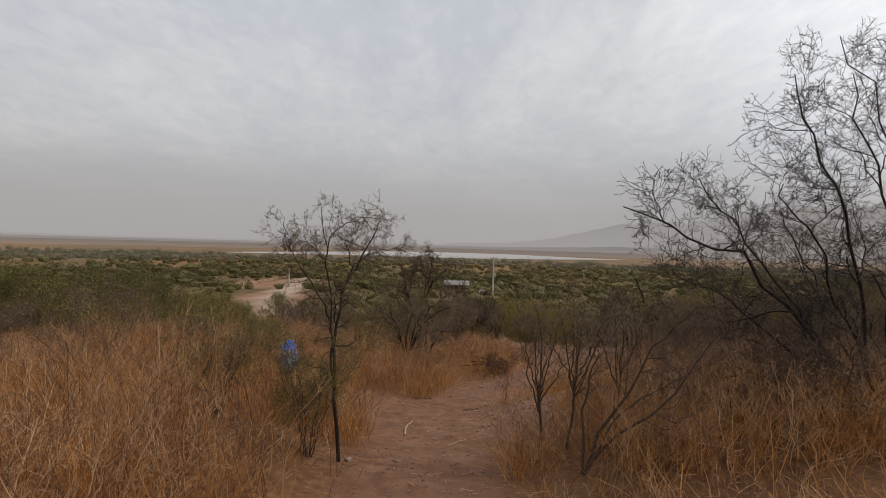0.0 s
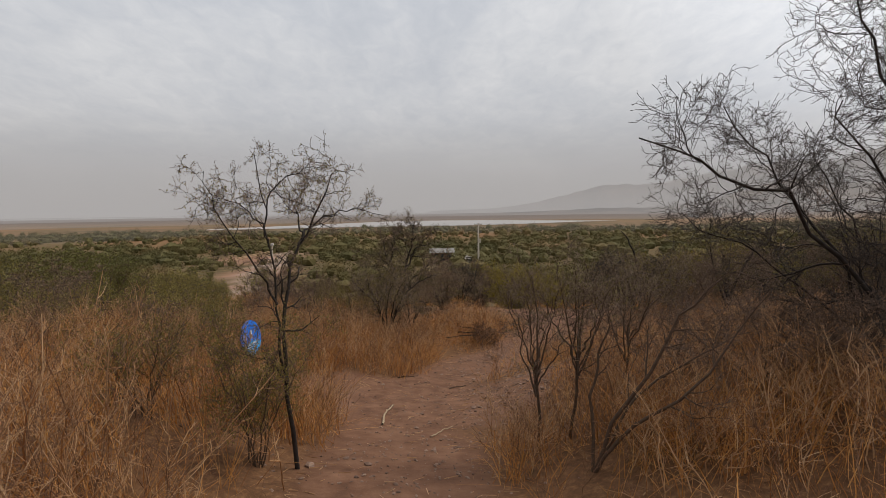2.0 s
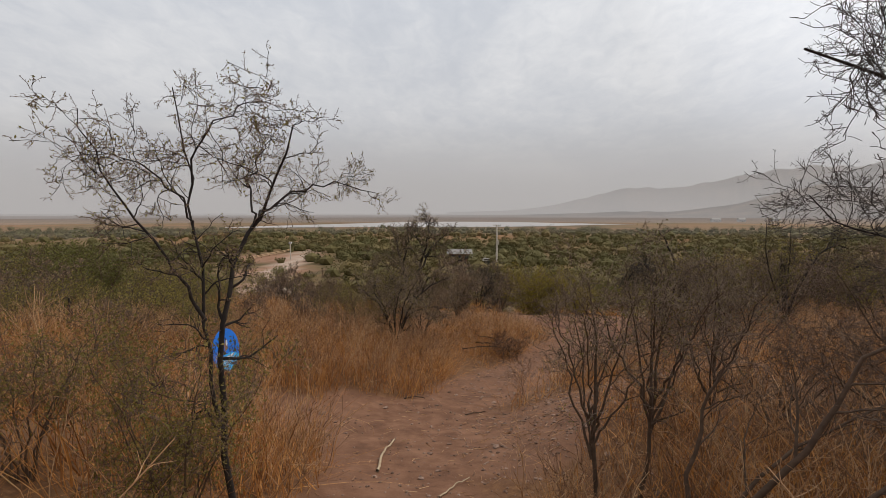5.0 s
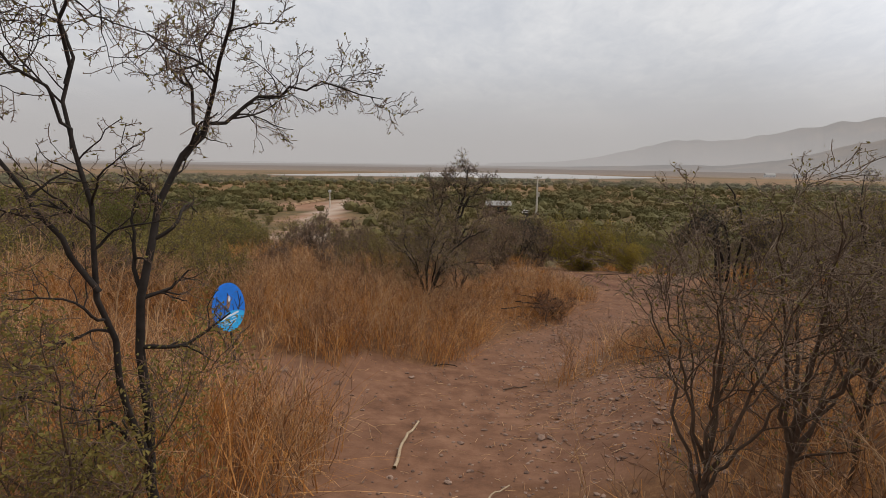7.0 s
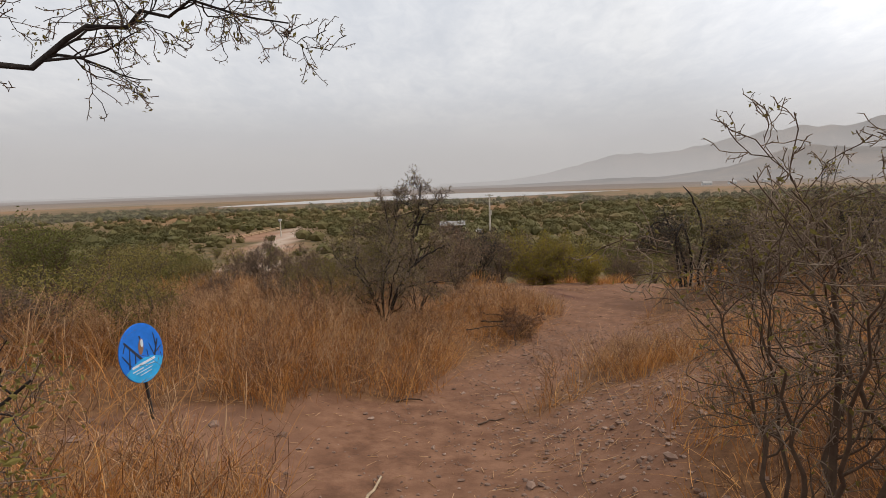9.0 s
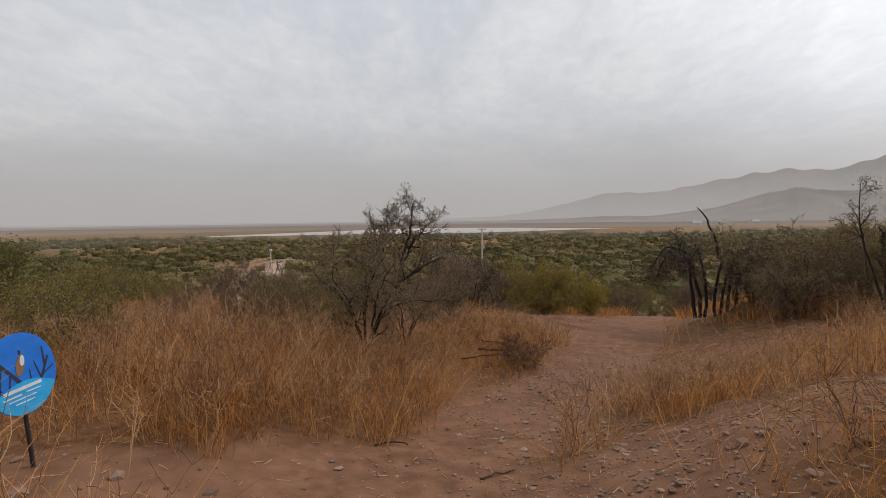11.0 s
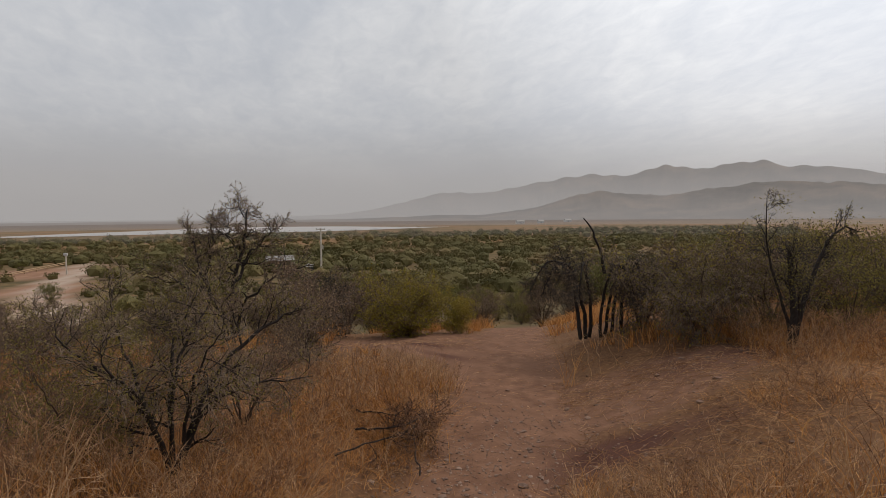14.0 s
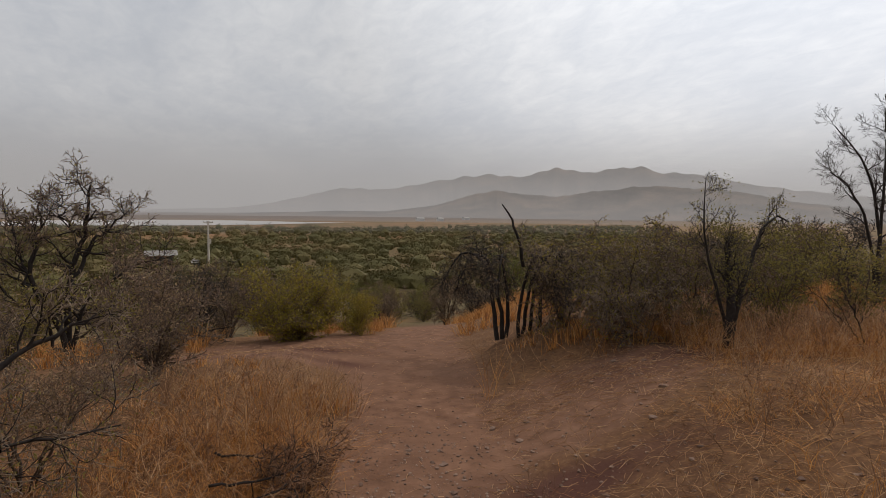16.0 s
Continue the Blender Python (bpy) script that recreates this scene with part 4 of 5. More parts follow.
while len(spots) < 410:
    y = 15 + 75 * tries.random() ** 1.4
    x = (tries.random() * 2 - 1) * (10 + 0.95 * y)
    if abs(x - np.interp(y, [q[1] for q in TRAIL], [q[0] for q in TRAIL])) < 3.2 and y < 33:
        continue
    if 0 < x < 9 and y < 24:
        continue
    if x < -14 and y < 8:
        continue
    az = math.degrees(math.atan2(x - 0.3, y - 3))
    if 6 < az < 45 and 38 < y and tries.random() < 0.25:
        continue
    if -27 < az < -16 and y > 33 and tries.random() < 0.5:
        continue
    sandy = max(math.exp(-(((x - cx) / rx) ** 2 + ((y - cy) / ry) ** 2)) for cx, cy, rx, ry in ((-36, 90, 13, 18), (-50, 122, 15, 18), (-64, 160, 24, 24)))
    if sandy > 0.45 or any((x - q[0]) ** 2 + (y - q[1]) ** 2 < (1.3 * q[3] + (0.2 if -29 < az < -9 else 0.6)) ** 2 for q in spots):
        continue
    left = x < -4 - 0.08 * y
    if left:
        k = int(tries.choice([0, 1, 2, 3], p=[0.42, 0.28, 0.2, 0.1]))
    else:
        k = int(tries.choice([0, 1, 2, 3, 4], p=[0.12, 0.2, 0.3, 0.24, 0.14]))
    s = tries.uniform(0.7, 1.15) * (1.15 if left else 0.9)
    if -28 < az < -9 and y < 75:
        s *= 0.55
        k = int(tries.choice([2, 3, 4]))
    elif -30 < az < -14:
        s *= 0.7
    spots.append((x, y, k, s))
used = set()
for x, y, k, s in spots:
    m, k = scrub(x, y, k, s, tries.uniform(0, 360))
    if k not in used:
        used.add(k)
        protos[k].matrix_basis = m
        protos[k].scale = m.to_scale()
        continue
    c = copy_thing(protos[k], Matrix.LocRotScale(m.to_translation(), m.to_quaternion(), None))
    c.scale = m.to_scale()

ICO_V, ICO_F = [], []
bm = bmesh.new()
bmesh.ops.create_icosphere(bm, subdivisions=1, radius=1)
bm.verts.ensure_lookup_table()
ICO_V = np.array([v.co[:] for v in bm.verts])
ICO_F = np.array([[v.index for v in f.verts] for f in bm.faces])
bm.free()


# far woods on the plain, joined
fr = np.random.default_rng(5)
cc, ss = [], []
n_try = 0
while len(cc) < 4000 and n_try < 90000:
    n_try += 1
    y = 85 + 360 * fr.random() ** 1.1
    x = (fr.random() * 2 - 1) * (30 + 1.0 * y)
    dens = 0.85 + 0.5 * float(wave(np.array([x]), np.array([y]), 77, 0.028)[0])
    if y > 350:
        dens -= (y - 350) / 110
    if x > -12 and y < 135:
        dens -= 0.6
    if x < -90 and y > 180:
        dens -= 0.35
    sandy = max(math.exp(-(((x - cx) / rx) ** 2 + ((y - cy) / ry) ** 2)) for cx, cy, rx, ry in ((-63, 162, 19, 20), (-40, 94, 15, 14), (-48, 122, 14, 19), (9, 100, 12, 10), (14, 156, 14, 8)))
    if fr.random() > dens or sandy > 0.35:
        continue
    cc.append((x, y)); ss.append(fr.uniform(1.0, 3.4) * (1.3 if fr.random() < 0.12 else 1.0))
cc, ss = np.array(cc), np.array(ss)
gz = height(cc[:, 0], cc[:, 1])
mid = np.stack([cc[:, 0], cc[:, 1], gz + 0.3 * ss], -1)
wide = np.array([1.25, 1.25, 0.9])
lobes, per = 6, 18
ld = unit(fr.normal(size=(len(cc), lobes, 3)))
ld[..., 2] = np.abs(ld[..., 2]) * 0.9
lc = mid[:, None] + ld * ss[:, None, None] * fr.uniform(0.35, 0.75, (len(cc), lobes, 1)) * wide
d = unit(fr.normal(size=(len(cc), lobes, per, 3)))
d[..., 2] = np.abs(d[..., 2]) * 1.15 - 0.15
cent = lc[:, :, None] + d * ss[:, None, None, None] * fr.uniform(0.3, 0.58, (len(cc), lobes, per, 1))
core = mid[:, None] + ICO_V[None] * ss[:, None, None] * wide * 0.55 * (1 + fr.normal(0, 0.14, (len(cc), len(ICO_V), 1)))
coreF = (ICO_F[None] + (np.arange(len(cc)) * len(ICO_V))[:, None, None]).reshape(-1, 3)
rng_keep, rng = rng, fr
LV, LF = leaf_quads(cent.reshape(-1, 3), 0.25)
rng = rng_keep
woods = part_mesh("far_woods", *join((core.reshape(-1, 3), coreF), (LV, np.concatenate([LF[:, [0, 1, 2]], LF[:, [0, 2, 3]]]))), M_LEAF_FAR, smooth=False)
tagged(woods, "low green woodland on the plain below the hill", "trees", kind="stuff")

# ---- dry grass ----
LANE_X = [0.4, 0.35, 0.45, 0.25, 0.1, 0.0, 0.2, 0.4]
LANE_Y = [-1, 1, 2.2, 3.7, 5, 6.5, 8, 9.5]


def grass_weight(x, y):
    w = 1 - dirt_mask(x, y)
    w = w * np.clip(0.06 + 0.94 * smooth01(0.42 + 1.0 * wave(x, y, 61, 2.1)) + 0.75 * blob(x, y, -1.9, 9.4, 2.4, 1.1) + 0.5 * blob(x, y, 2.3, 8.4, 0.9, 0.5), 0.05, 1)
    w = w * np.where(y > 13.5, 0.45 * smooth01((27 - y) / 8) + 0.6 * blob(x, y, 9, 23.5, 4.5, 2.5), 1.0)
    w = w * (1 - 0.93 * blob(x, y, 2.9, 11.0, 1.2, 0.8)) * (1 - 0.62 * blob(x, y, 4.4, 11.0, 2.2, 1.4)) * (1 - 0.6 * blob(x, y, 0.6, 13.6, 1.6, 1.5)) * (1 - 0.95 * blob(x, y, 1.0, 15.9, 2.0, 1.1)) * (1 - 0.2 * blob(x, y, 3.2, 9.9, 1.2, 0.7)) * (1 - 0.8 * blob(x, y, 1.6, 7.4, 0.7, 0.8)) * (1 - 0.6 * blob(x, y, 1.0, 20, 3, 3))
    lane = np.abs(x - np.interp(y, LANE_Y, LANE_X))
    return w * np.maximum(smooth01((lane - 0.42) / 0.25), smooth01((y - LANE_Y[-1] - 1.0) / 0.8))


def tuft_height(x, y):
    h = 0.45 + 0.2 * wave(x, y, 62, 1.2)
    h = h + 0.2 * blob(x, y, -1.6, 9.2, 2.4, 1.0) + 0.38 * blob(x, y, 2.3, 8.4, 0.8, 0.45) - 0.2 * blob(x, y, 3.2, 9.9, 1.8, 0.8) - 0.12 * blob(x, y, -0.8, 12.0, 1.4, 1.6) + 0.18 * blob(x, y, -2.2, 4, 2.5, 2.5) - 0.15 * blob(x, y, 2.0, 6.6, 1.0, 1.2) - 0.3 * blob(x, y, 4.2, 11.0, 2.6, 1.1) - 0.2 * blob(x, y, 0.2, 11.4, 1.1, 1.4) - 0.2 * blob(x, y, 0.5, 13.5, 1.8, 1.6)
    return np.clip(h, 0.2, 1.0)


gr = np.random.default_rng(8)


def scatter(count, x0, x1, y0, y1):
    xs, ys = [], []
    got = 0
    while got < count:
        x, y = gr.uniform(x0, x1, 20000), gr.uniform(y0, y1, 20000)
        k = gr.random(20000) < grass_weight(x, y)
        xs.append(x[k]); ys.append(y[k]); got += k.sum()
    return np.concatenate(xs)[:count], np.concatenate(ys)[:count]


def blades(count, area, per=18, width=0.0026, scale=1.0, lie=0.0):
    cx, cy = scatter(count // per, *area)
    n = len(cx) * per
    par = np.repeat(np.arange(len(cx)), per)
    x, y = cx[par] + gr.normal(0, 0.07, n), cy[par] + gr.normal(0, 0.07, n)
    lean = gr.normal(0, 0.2, (len(cx), 2))[par] + gr.normal(0, 0.24, (n, 2)) + lie * unit(gr.normal(size=(n, 2)))
    h = tuft_height(x, y) * gr.uniform(0.45, 1.15, n) * scale
    s = np.linspace(0, 1, 5)[None]
    P = np.empty((n, 5, 3))
    bend = gr.normal(0, 0.3, (n, 2))
    P[..., 0] = x[:, None] + h[:, None] * (lean[:, :1] * s + bend[:, :1] * s ** 2)
    P[..., 1] = y[:, None] + h[:, None] * (lean[:, 1:] * s + bend[:, 1:] * s ** 2)
    up = 1 / np.sqrt(1 + (lean ** 2).sum(1) + 2.5 * lie)
    P[..., 2] = height(x, y)[:, None] - 0.02 + h[:, None] * up[:, None] * (s - 0.12 * s ** 3 * (1 + 3 * lie))
    a = gr.uniform(0, 2 * np.pi, n)
    side = np.stack([np.cos(a), np.sin(a), np.zeros(n)], -1)[:, None] * (width * gr.uniform(0.6, 1.5, (n, 1, 1)) * np.linspace(1, 0.25, 5)[None, :, None])
    V = np.stack([P - side, P + side], 2)
    idx = np.arange(n * 10).reshape(n, 5, 2)
    F = np.stack([idx[:, :-1, 0], idx[:, :-1, 1], idx[:, 1:, 1], idx[:, 1:, 0]], -1).reshape(-1, 4)
    return V.reshape(-1, 3), F


grass = part_mesh("dry_grass", *join(blades(66000, (-8, 9, 0.8, 14), 12, 0.0024), blades(26000, (-12, 15, 13, 29), 22, 0.007, 0.8), blades(11000, (-6, 8, 2, 14), 6, 0.0022, 0.7, 1.6), blades(5000, (-0.7, 1.2, 9.8, 12.3), 8, 0.0024, 1.2, 0.5), blades(7000, (2.0, 6.8, 9.0, 12), 7, 0.0022, 1.0, 1.5), blades(2600, (3.0, 6.8, 9.0, 11.6), 14, 0.0022, 1.1, 0.6), blades(12000, (-12, 13, -4, 9), 9, 0.0045)), M_GRASS, smooth=False)
tagged(grass, "tall dry orange-gold grass on both sides of the trail", "grass", kind="stuff")

# branching dead weeds among the grass
wx, wy = scatter(3800, -7, 8, 1.5, 13.5)
n = len(wx)
lean = gr.normal(0, 0.3, (n, 2))
h = tuft_height(wx, wy) * gr.uniform(0.7, 1.25, n)
s = np.linspace(0, 1, 7)[None]
W = np.stack([wx[:, None] + h[:, None] * lean[:, :1] * s ** 1.3, wy[:, None] + h[:, None] * lean[:, 1:] * s ** 1.3, height(wx, wy)[:, None] - 0.02 + h[:, None] * s], -1)
W[:, 1:] += gr.normal(0, 0.012, (n, 6, 3))
WR = np.full((n, 1), 0.004) * np.linspace(1.1, 0.5, 7)[None] * gr.uniform(0.7, 1.3, (n, 1))
rng_keep, rng = rng, gr
W2, WR2 = grow(W, WR, 5, 0.25, 1.0, 0.3, 45, 5, 0.15, 0.03, 0.75, 0.5)
W3, WR3 = grow(W2, WR2, 3, 0.3, 1.0, 0.13, 45, 3, 0.15, 0.0, 0.8, 0.6)
rng = rng_keep
weeds = part_mesh("dead_weeds", *join(tubes(W, WR, 3), tubes(W2, WR2, 3), tubes(W3, np.maximum(WR3, 0.0009), 3)), M_WEED)
tagged(weeds, "pale dead branching weeds among the dry grass", "weeds", kind="stuff")

tx, ty = scatter(2000, -7, 8, 1.5, 13.5)
n = len(tx)
lean = gr.normal(0, 0.35, (n, 2))
h = tuft_height(tx, ty) * gr.uniform(0.6, 1.3, n)
K = np.stack([tx[:, None] + h[:, None] * lean[:, :1] * s, ty[:, None] + h[:, None] * lean[:, 1:] * s, height(tx, ty)[:, None] - 0.02 + h[:, None] * s], -1)
K[:, 1:] += gr.normal(0, 0.014, (n, 6, 3))
KR = np.full((n, 1), 0.003) * np.linspace(1.1, 0.5, 7)[None]
rng_keep, rng = rng, gr
K2, KR2 = grow(K, KR, 6, 0.2, 1.0, 0.32, 48, 5, 0.18, 0.03, 0.75, 0.5)
K3, KR3 = grow(K2, KR2, 4, 0.2, 1.0, 0.14, 48, 3, 0.18, 0.0, 0.8, 0.6)
rng = rng_keep
brush = part_mesh("dead_brush", *join(tubes(K, KR, 3), tubes(K2, KR2, 3), tubes(K3, np.maximum(KR3, 0.001), 3)), M_BRUSH)
tagged(brush, "low grey-brown dead brush among the dry grass", "brush", kind="stuff")

# ---- stones and gravel ----
st = np.random.default_rng(17)
def pebbles(x, y, size):
    n = len(x)
    sc = size[:, None, None] * st.uniform(0.55, 1.25, (n, 1, 3)) * np.array([1, 1, 0.6])
    V = ICO_V[None] * sc * (1 + st.normal(0, 0.16, (n, len(ICO_V), 1)))
    a = st.uniform(0, 6.28, n)
    c, s = np.cos(a)[:, None], np.sin(a)[:, None]
    X, Y = V[..., 0] * c - V[..., 1] * s, V[..., 0] * s + V[..., 1] * c
    V = np.stack([X + x[:, None], Y + y[:, None], V[..., 2] + (height(x, y) + size * 0.15)[:, None]], -1)
    F = ICO_F[None] + (np.arange(n) * len(ICO_V))[:, None, None]
    return V.reshape(-1, 3), F.reshape(-1, 3)


def gravel_spots():
    xs, ys = [], []
    for cx, cy, rx, ry, n in ((1.0, 7.1, 0.6, 0.9, 1500), (1.3, 8.3, 0.8, 0.8, 900), (0.9, 10.9, 0.45, 0.9, 1100), (1.75, 11.8, 0.5, 0.8, 700), (0.2, 4.6, 0.3, 0.7, 300), (-0.3, 5.2, 0.5, 0.9, 350), (3.6, 11.6, 1.3, 1.0, 900), (1.5, 9.6, 0.9, 0.8, 800), (1.2, 13, 1.6, 2.2, 900), (4.8, 12.6, 0.8, 0.8, 300), (-1.2, 7.6, 1.3, 0.8, 300)):
        xs.append(st.normal(cx, rx, n)); ys.append(st.normal(cy, ry, n))
    return np.concatenate(xs), np.concatenate(ys)


px, py = gravel_spots()
gravel = part_mesh("gravel", *pebbles(px, py, np.exp(st.normal(-4.75, 0.45, len(px)))), M_STONE, smooth=False)
tagged(gravel, "loose reddish gravel along the trail's edges", "gravel", kind="stuff")
for cx, cy, rx, ry, n, size in ((1.45, 7.0, 0.45, 0.45, 16, 0.035), (1.0, 10.6, 0.4, 0.7, 12, 0.026), (1.3, 8.8, 0.5, 0.5, 14, 0.026), (4.2, 12.0, 0.9, 0.7, 10, 0.035), (-2.0, 7.3, 0.4, 0.3, 6, 0.045), (2.0, 8.1, 0.4, 0.3, 9, 0.035)):
    for _ in range(n):
        x, y = st.normal(cx, rx), st.normal(cy, ry)
        v, f = pebbles(np.array([0.0]), np.array([0.0]), np.array([size * st.uniform(0.6, 1.5)]))
        v = v - np.array([0, 0, zat(0, 0)])
        stone = part_mesh("stone", v, f, M_STONE, smooth=False)
        stone.location = (x, y, zat(x, y))
        tagged(stone, "angular reddish grey stone lying on bare soil", "stone", "stones beside the trail")

fx, fy = st.uniform(-3, 7, 30000), st.uniform(4, 20, 30000)
keep = (dirt_mask(fx, fy) > 0.15) & (st.random(30000) < 0.12 + 0.8 * smooth01(0.2 + 0.9 * wave(fx, fy, 71, 1.6)) * smooth01((np.abs(trail_off(fx, fy)) - 0.35) / 0.4))
fx, fy = fx[keep], fy[keep]
n = len(fx)
a, ln = st.uniform(0, 6.28, n), st.uniform(0.02, 0.11, n)
sl = np.linspace(-0.5, 0.5, 3)[None]
SP = np.stack([fx[:, None] + np.cos(a)[:, None] * ln[:, None] * sl, fy[:, None] + np.sin(a)[:, None] * ln[:, None] * sl, np.zeros((n, 3))], -1)
SP[..., 2] = height(SP[..., 0], SP[..., 1]) + 0.004 + st.uniform(0, 0.012, (n, 1))
mx_, my_ = np.concatenate([st.normal(cx, rx, k) for cx, rx, k in ((3.2, 0.9, 1300), (3.2, 0.6, 700), (4.6, 0.8, 900), (0.2, 0.8, 600), (2.0, 0.6, 350))]), np.concatenate([st.normal(cy, ry, k) for cy, ry, k in ((12.6, 0.45, 1300), (10.2, 0.5, 700), (11.3, 0.6, 900), (12.4, 0.8, 600), (8.2, 0.4, 350))])
ok = np.abs(trail_off(mx_, my_)) > 0.55
mx_, my_ = mx_[ok], my_[ok]
n2_ = len(mx_)
a, ln = st.uniform(0, 6.28, n2_), st.uniform(0.04, 0.2, n2_)
MP = np.stack([mx_[:, None] + np.cos(a)[:, None] * ln[:, None] * sl, my_[:, None] + np.sin(a)[:, None] * ln[:, None] * sl, np.zeros((n2_, 3))], -1)
MP[..., 2] = height(MP[..., 0], MP[..., 1]) + 0.006 + st.uniform(0, 0.04, (n2_, 3))
mat_straw = part_mesh("straw_mat", *tubes(MP, np.full((n2_, 3), 0.0014) * st.uniform(0.7, 1.5, (n2_, 1)), 3), M_WEED)
tagged(mat_straw, "flattened pale straw lying beside the trail", "straw", kind="stuff")
litter = part_mesh("straw_litter", *tubes(SP, np.full((n, 3), 0.0016) * st.uniform(0.7, 1.6, (n, 1)), 3), M_WEED)
tagged(litter, "scattered bits of dry straw on the bare soil", "straw", kind="stuff")

# ---- dead wood ----


def stick(name, pts, r, mat, label, category="stick", sides=6):
    p = line(pts, 10, 0.004)
    o = p[0].copy()
    ob = part_mesh(name, *tubes((p - o)[None], (r * np.linspace(1.1, 0.7, 10))[None], sides), mat)
    ob.location = o
    return tagged(ob, label, category)


def on_ground(x, y, up):
    return (x, y, zat(x, y) + up)


stick("pale_stick", [on_ground(-0.38, 6.1, 0.012), on_ground(-0.42, 6.5, 0.03), on_ground(-0.39, 6.9, 0.03)], 0.011, M_STRAW_WOOD, "pale split stick lying on the trail")
stick("twig", [on_ground(0.12, 5.6, 0.01), on_ground(0.2, 5.85, 0.02), on_ground(0.3, 6.0, 0.03)], 0.006, M_STRAW_WOOD, "short pale twig lying on the trail")
stick("twig", [on_ground(-0.55, 8.55, 0.01), on_ground(-0.45, 8.6, 0.03), on_ground(-0.3, 8.55, 0.01)], 0.008, M_BARK_BROWN, "short brown twig lying on the trail")
stick("twig", [on_ground(0.2, 8.0, 0.01), on_ground(0.3, 8.1, 0.02), on_ground(0.42, 8.12, 0.01)], 0.007, M_BARK_BROWN, "short brown twig lying on the trail")
woody("dead_branch_pile", at_ground(0.65, 11.4), [[on_ground(0.05, 11.0, 0.1), on_ground(0.6, 11.3, 0.2), on_ground(1.05, 11.9, 0.16)], [on_ground(0.25, 11.5, 0.1), on_ground(0.65, 11.4, 0.24), on_ground(1.1, 12.0, 0.2)], [on_ground(0.7, 10.9, 0.05), on_ground(0.75, 11.4, 0.22), on_ground(0.9, 12.0, 0.1)], [on_ground(0.3, 11.9, 0.1), on_ground(0.6, 11.7, 0.24), on_ground(1.0, 11.5, 0.1)]],
      "pile of dead twigs on the bank beside the trail", M_BARK_DARK, M_BRUSH, "dead wood", limb=(7, 0.32, 55), branch=(6, 0.2, 50), twigs=(5, 0.12, 50), spur=(3, 0.03, 60), r0=0.012, trop=-0.03, split=False, thin=0.0024)
b = at_ground(-5.0, 8.9)
woody("broken_stump", b, [[b, (-5.02, 8.9, b[2] + 0.35), (-5.05, 8.92, b[2] + 0.75)], [b, (-5.15, 8.85, b[2] + 0.3), (-5.4, 8.8, b[2] + 0.45)], [b, (-4.85, 8.85, b[2] + 0.3), (-4.7, 8.8, b[2] + 0.5)], [b, (-5.1, 8.7, b[2] + 0.2), (-5.5, 8.5, b[2] + 0.25)]],
      "broken dark tree stump in dry grass", M_BARK_DARK, M_TWIG_DARK, "stump", limb=(4, 0.35, 60), branch=(4, 0.2, 50), twigs=(3, 0.1, 50), spur=(2, 0.03, 60), r0=0.07, trop=-0.03)

# ---- oval nature sign ----


def plain_mat(name, col, rough=0.5, spec=0.4, var=0.12, scale=14):
    m = Mat(name, rough, spec)
    f = m.noise(scale, 4)
    dark = tuple(c * (1 - 2 * var) for c in col)
    return m.color(m.ramp(f, [(0.3, dark), (0.65, col)])).bump(m.noise(120, 2), 0.05, 0.002).m


M_SIGN_BLUE = plain_mat("sign_blue", (0.012, 0.18, 0.72), 0.35)
M_SIGN_PALE = plain_mat("sign_pale_blue", (0.03, 0.40, 0.80), 0.35)
M_SIGN_WHITE = plain_mat("sign_white", (0.65, 0.72, 0.78), 0.4)
M_SIGN_DARK = plain_mat("sign_dark_print", (0.03, 0.035, 0.06), 0.4)
M_SIGN_BROWN = plain_mat("sign_brown_print", (0.28, 0.15, 0.09), 0.4)
M_POST = plain_mat("dark_iron", (0.035, 0.03, 0.028), 0.7)


def slab(outline, thick, z0=0.0):
    """A flat shape in x and y, raised along z."""
    bm = bmesh.new()
    lo, hi = [bm.verts.new((x, y, z0)) for x, y in outline], [bm.verts.new((x, y, z0 + thick)) for x, y in outline]
    bm.faces.new(hi); bm.faces.new(lo[::-1])
    for i in range(len(lo)):
        j = (i + 1) % len(lo)
        bm.faces.new((lo[i], lo[j], hi[j], hi[i]))
    bmesh.ops.recalc_face_normals(bm, faces=bm.faces)
    return bm


SX, SY = -2.17, 7.42
sgz = zat(SX, SY)
sign = empty("oval_sign", (SX, SY, sgz), "blue oval bird sign on a thin leaning iron post", "sign")
A, B = 0.172, 0.212
face = Matrix.Translation((0.0, 0.0, 0.50)) @ Matrix.Rotation(radians(71), 4, "Z") @ Matrix.Rotation(radians(90 - 8), 4, "X") @ Matrix.Rotation(radians(-6), 4, "Z")
oval = [(A * math.cos(t), B * math.sin(t)) for t in np.linspace(0, 2 * math.pi, 56, endpoint=False)]


def on_sign(name, outline, thick, z0, mat, parent, label=""):
    ob = part(name, slab(outline, thick, z0), mat, parent, label)
    ob.matrix_basis = face
    return ob


plate = on_sign("plate", oval, 0.008, -0.008, M_SIGN_BLUE, sign, "saturated blue oval plate")


def strip(x0, y0, x1, y1, w0, w1):
    dx, dy = x1 - x0, y1 - y0
    n = math.hypot(dx, dy)
    px_, py_ = -dy / n, dx / n
    return [(x0 - px_ * w0, y0 - py_ * w0), (x1 - px_ * w1, y1 - py_ * w1), (x1 + px_ * w1, y1 + py_ * w1), (x0 + px_ * w0, y0 + py_ * w0)]


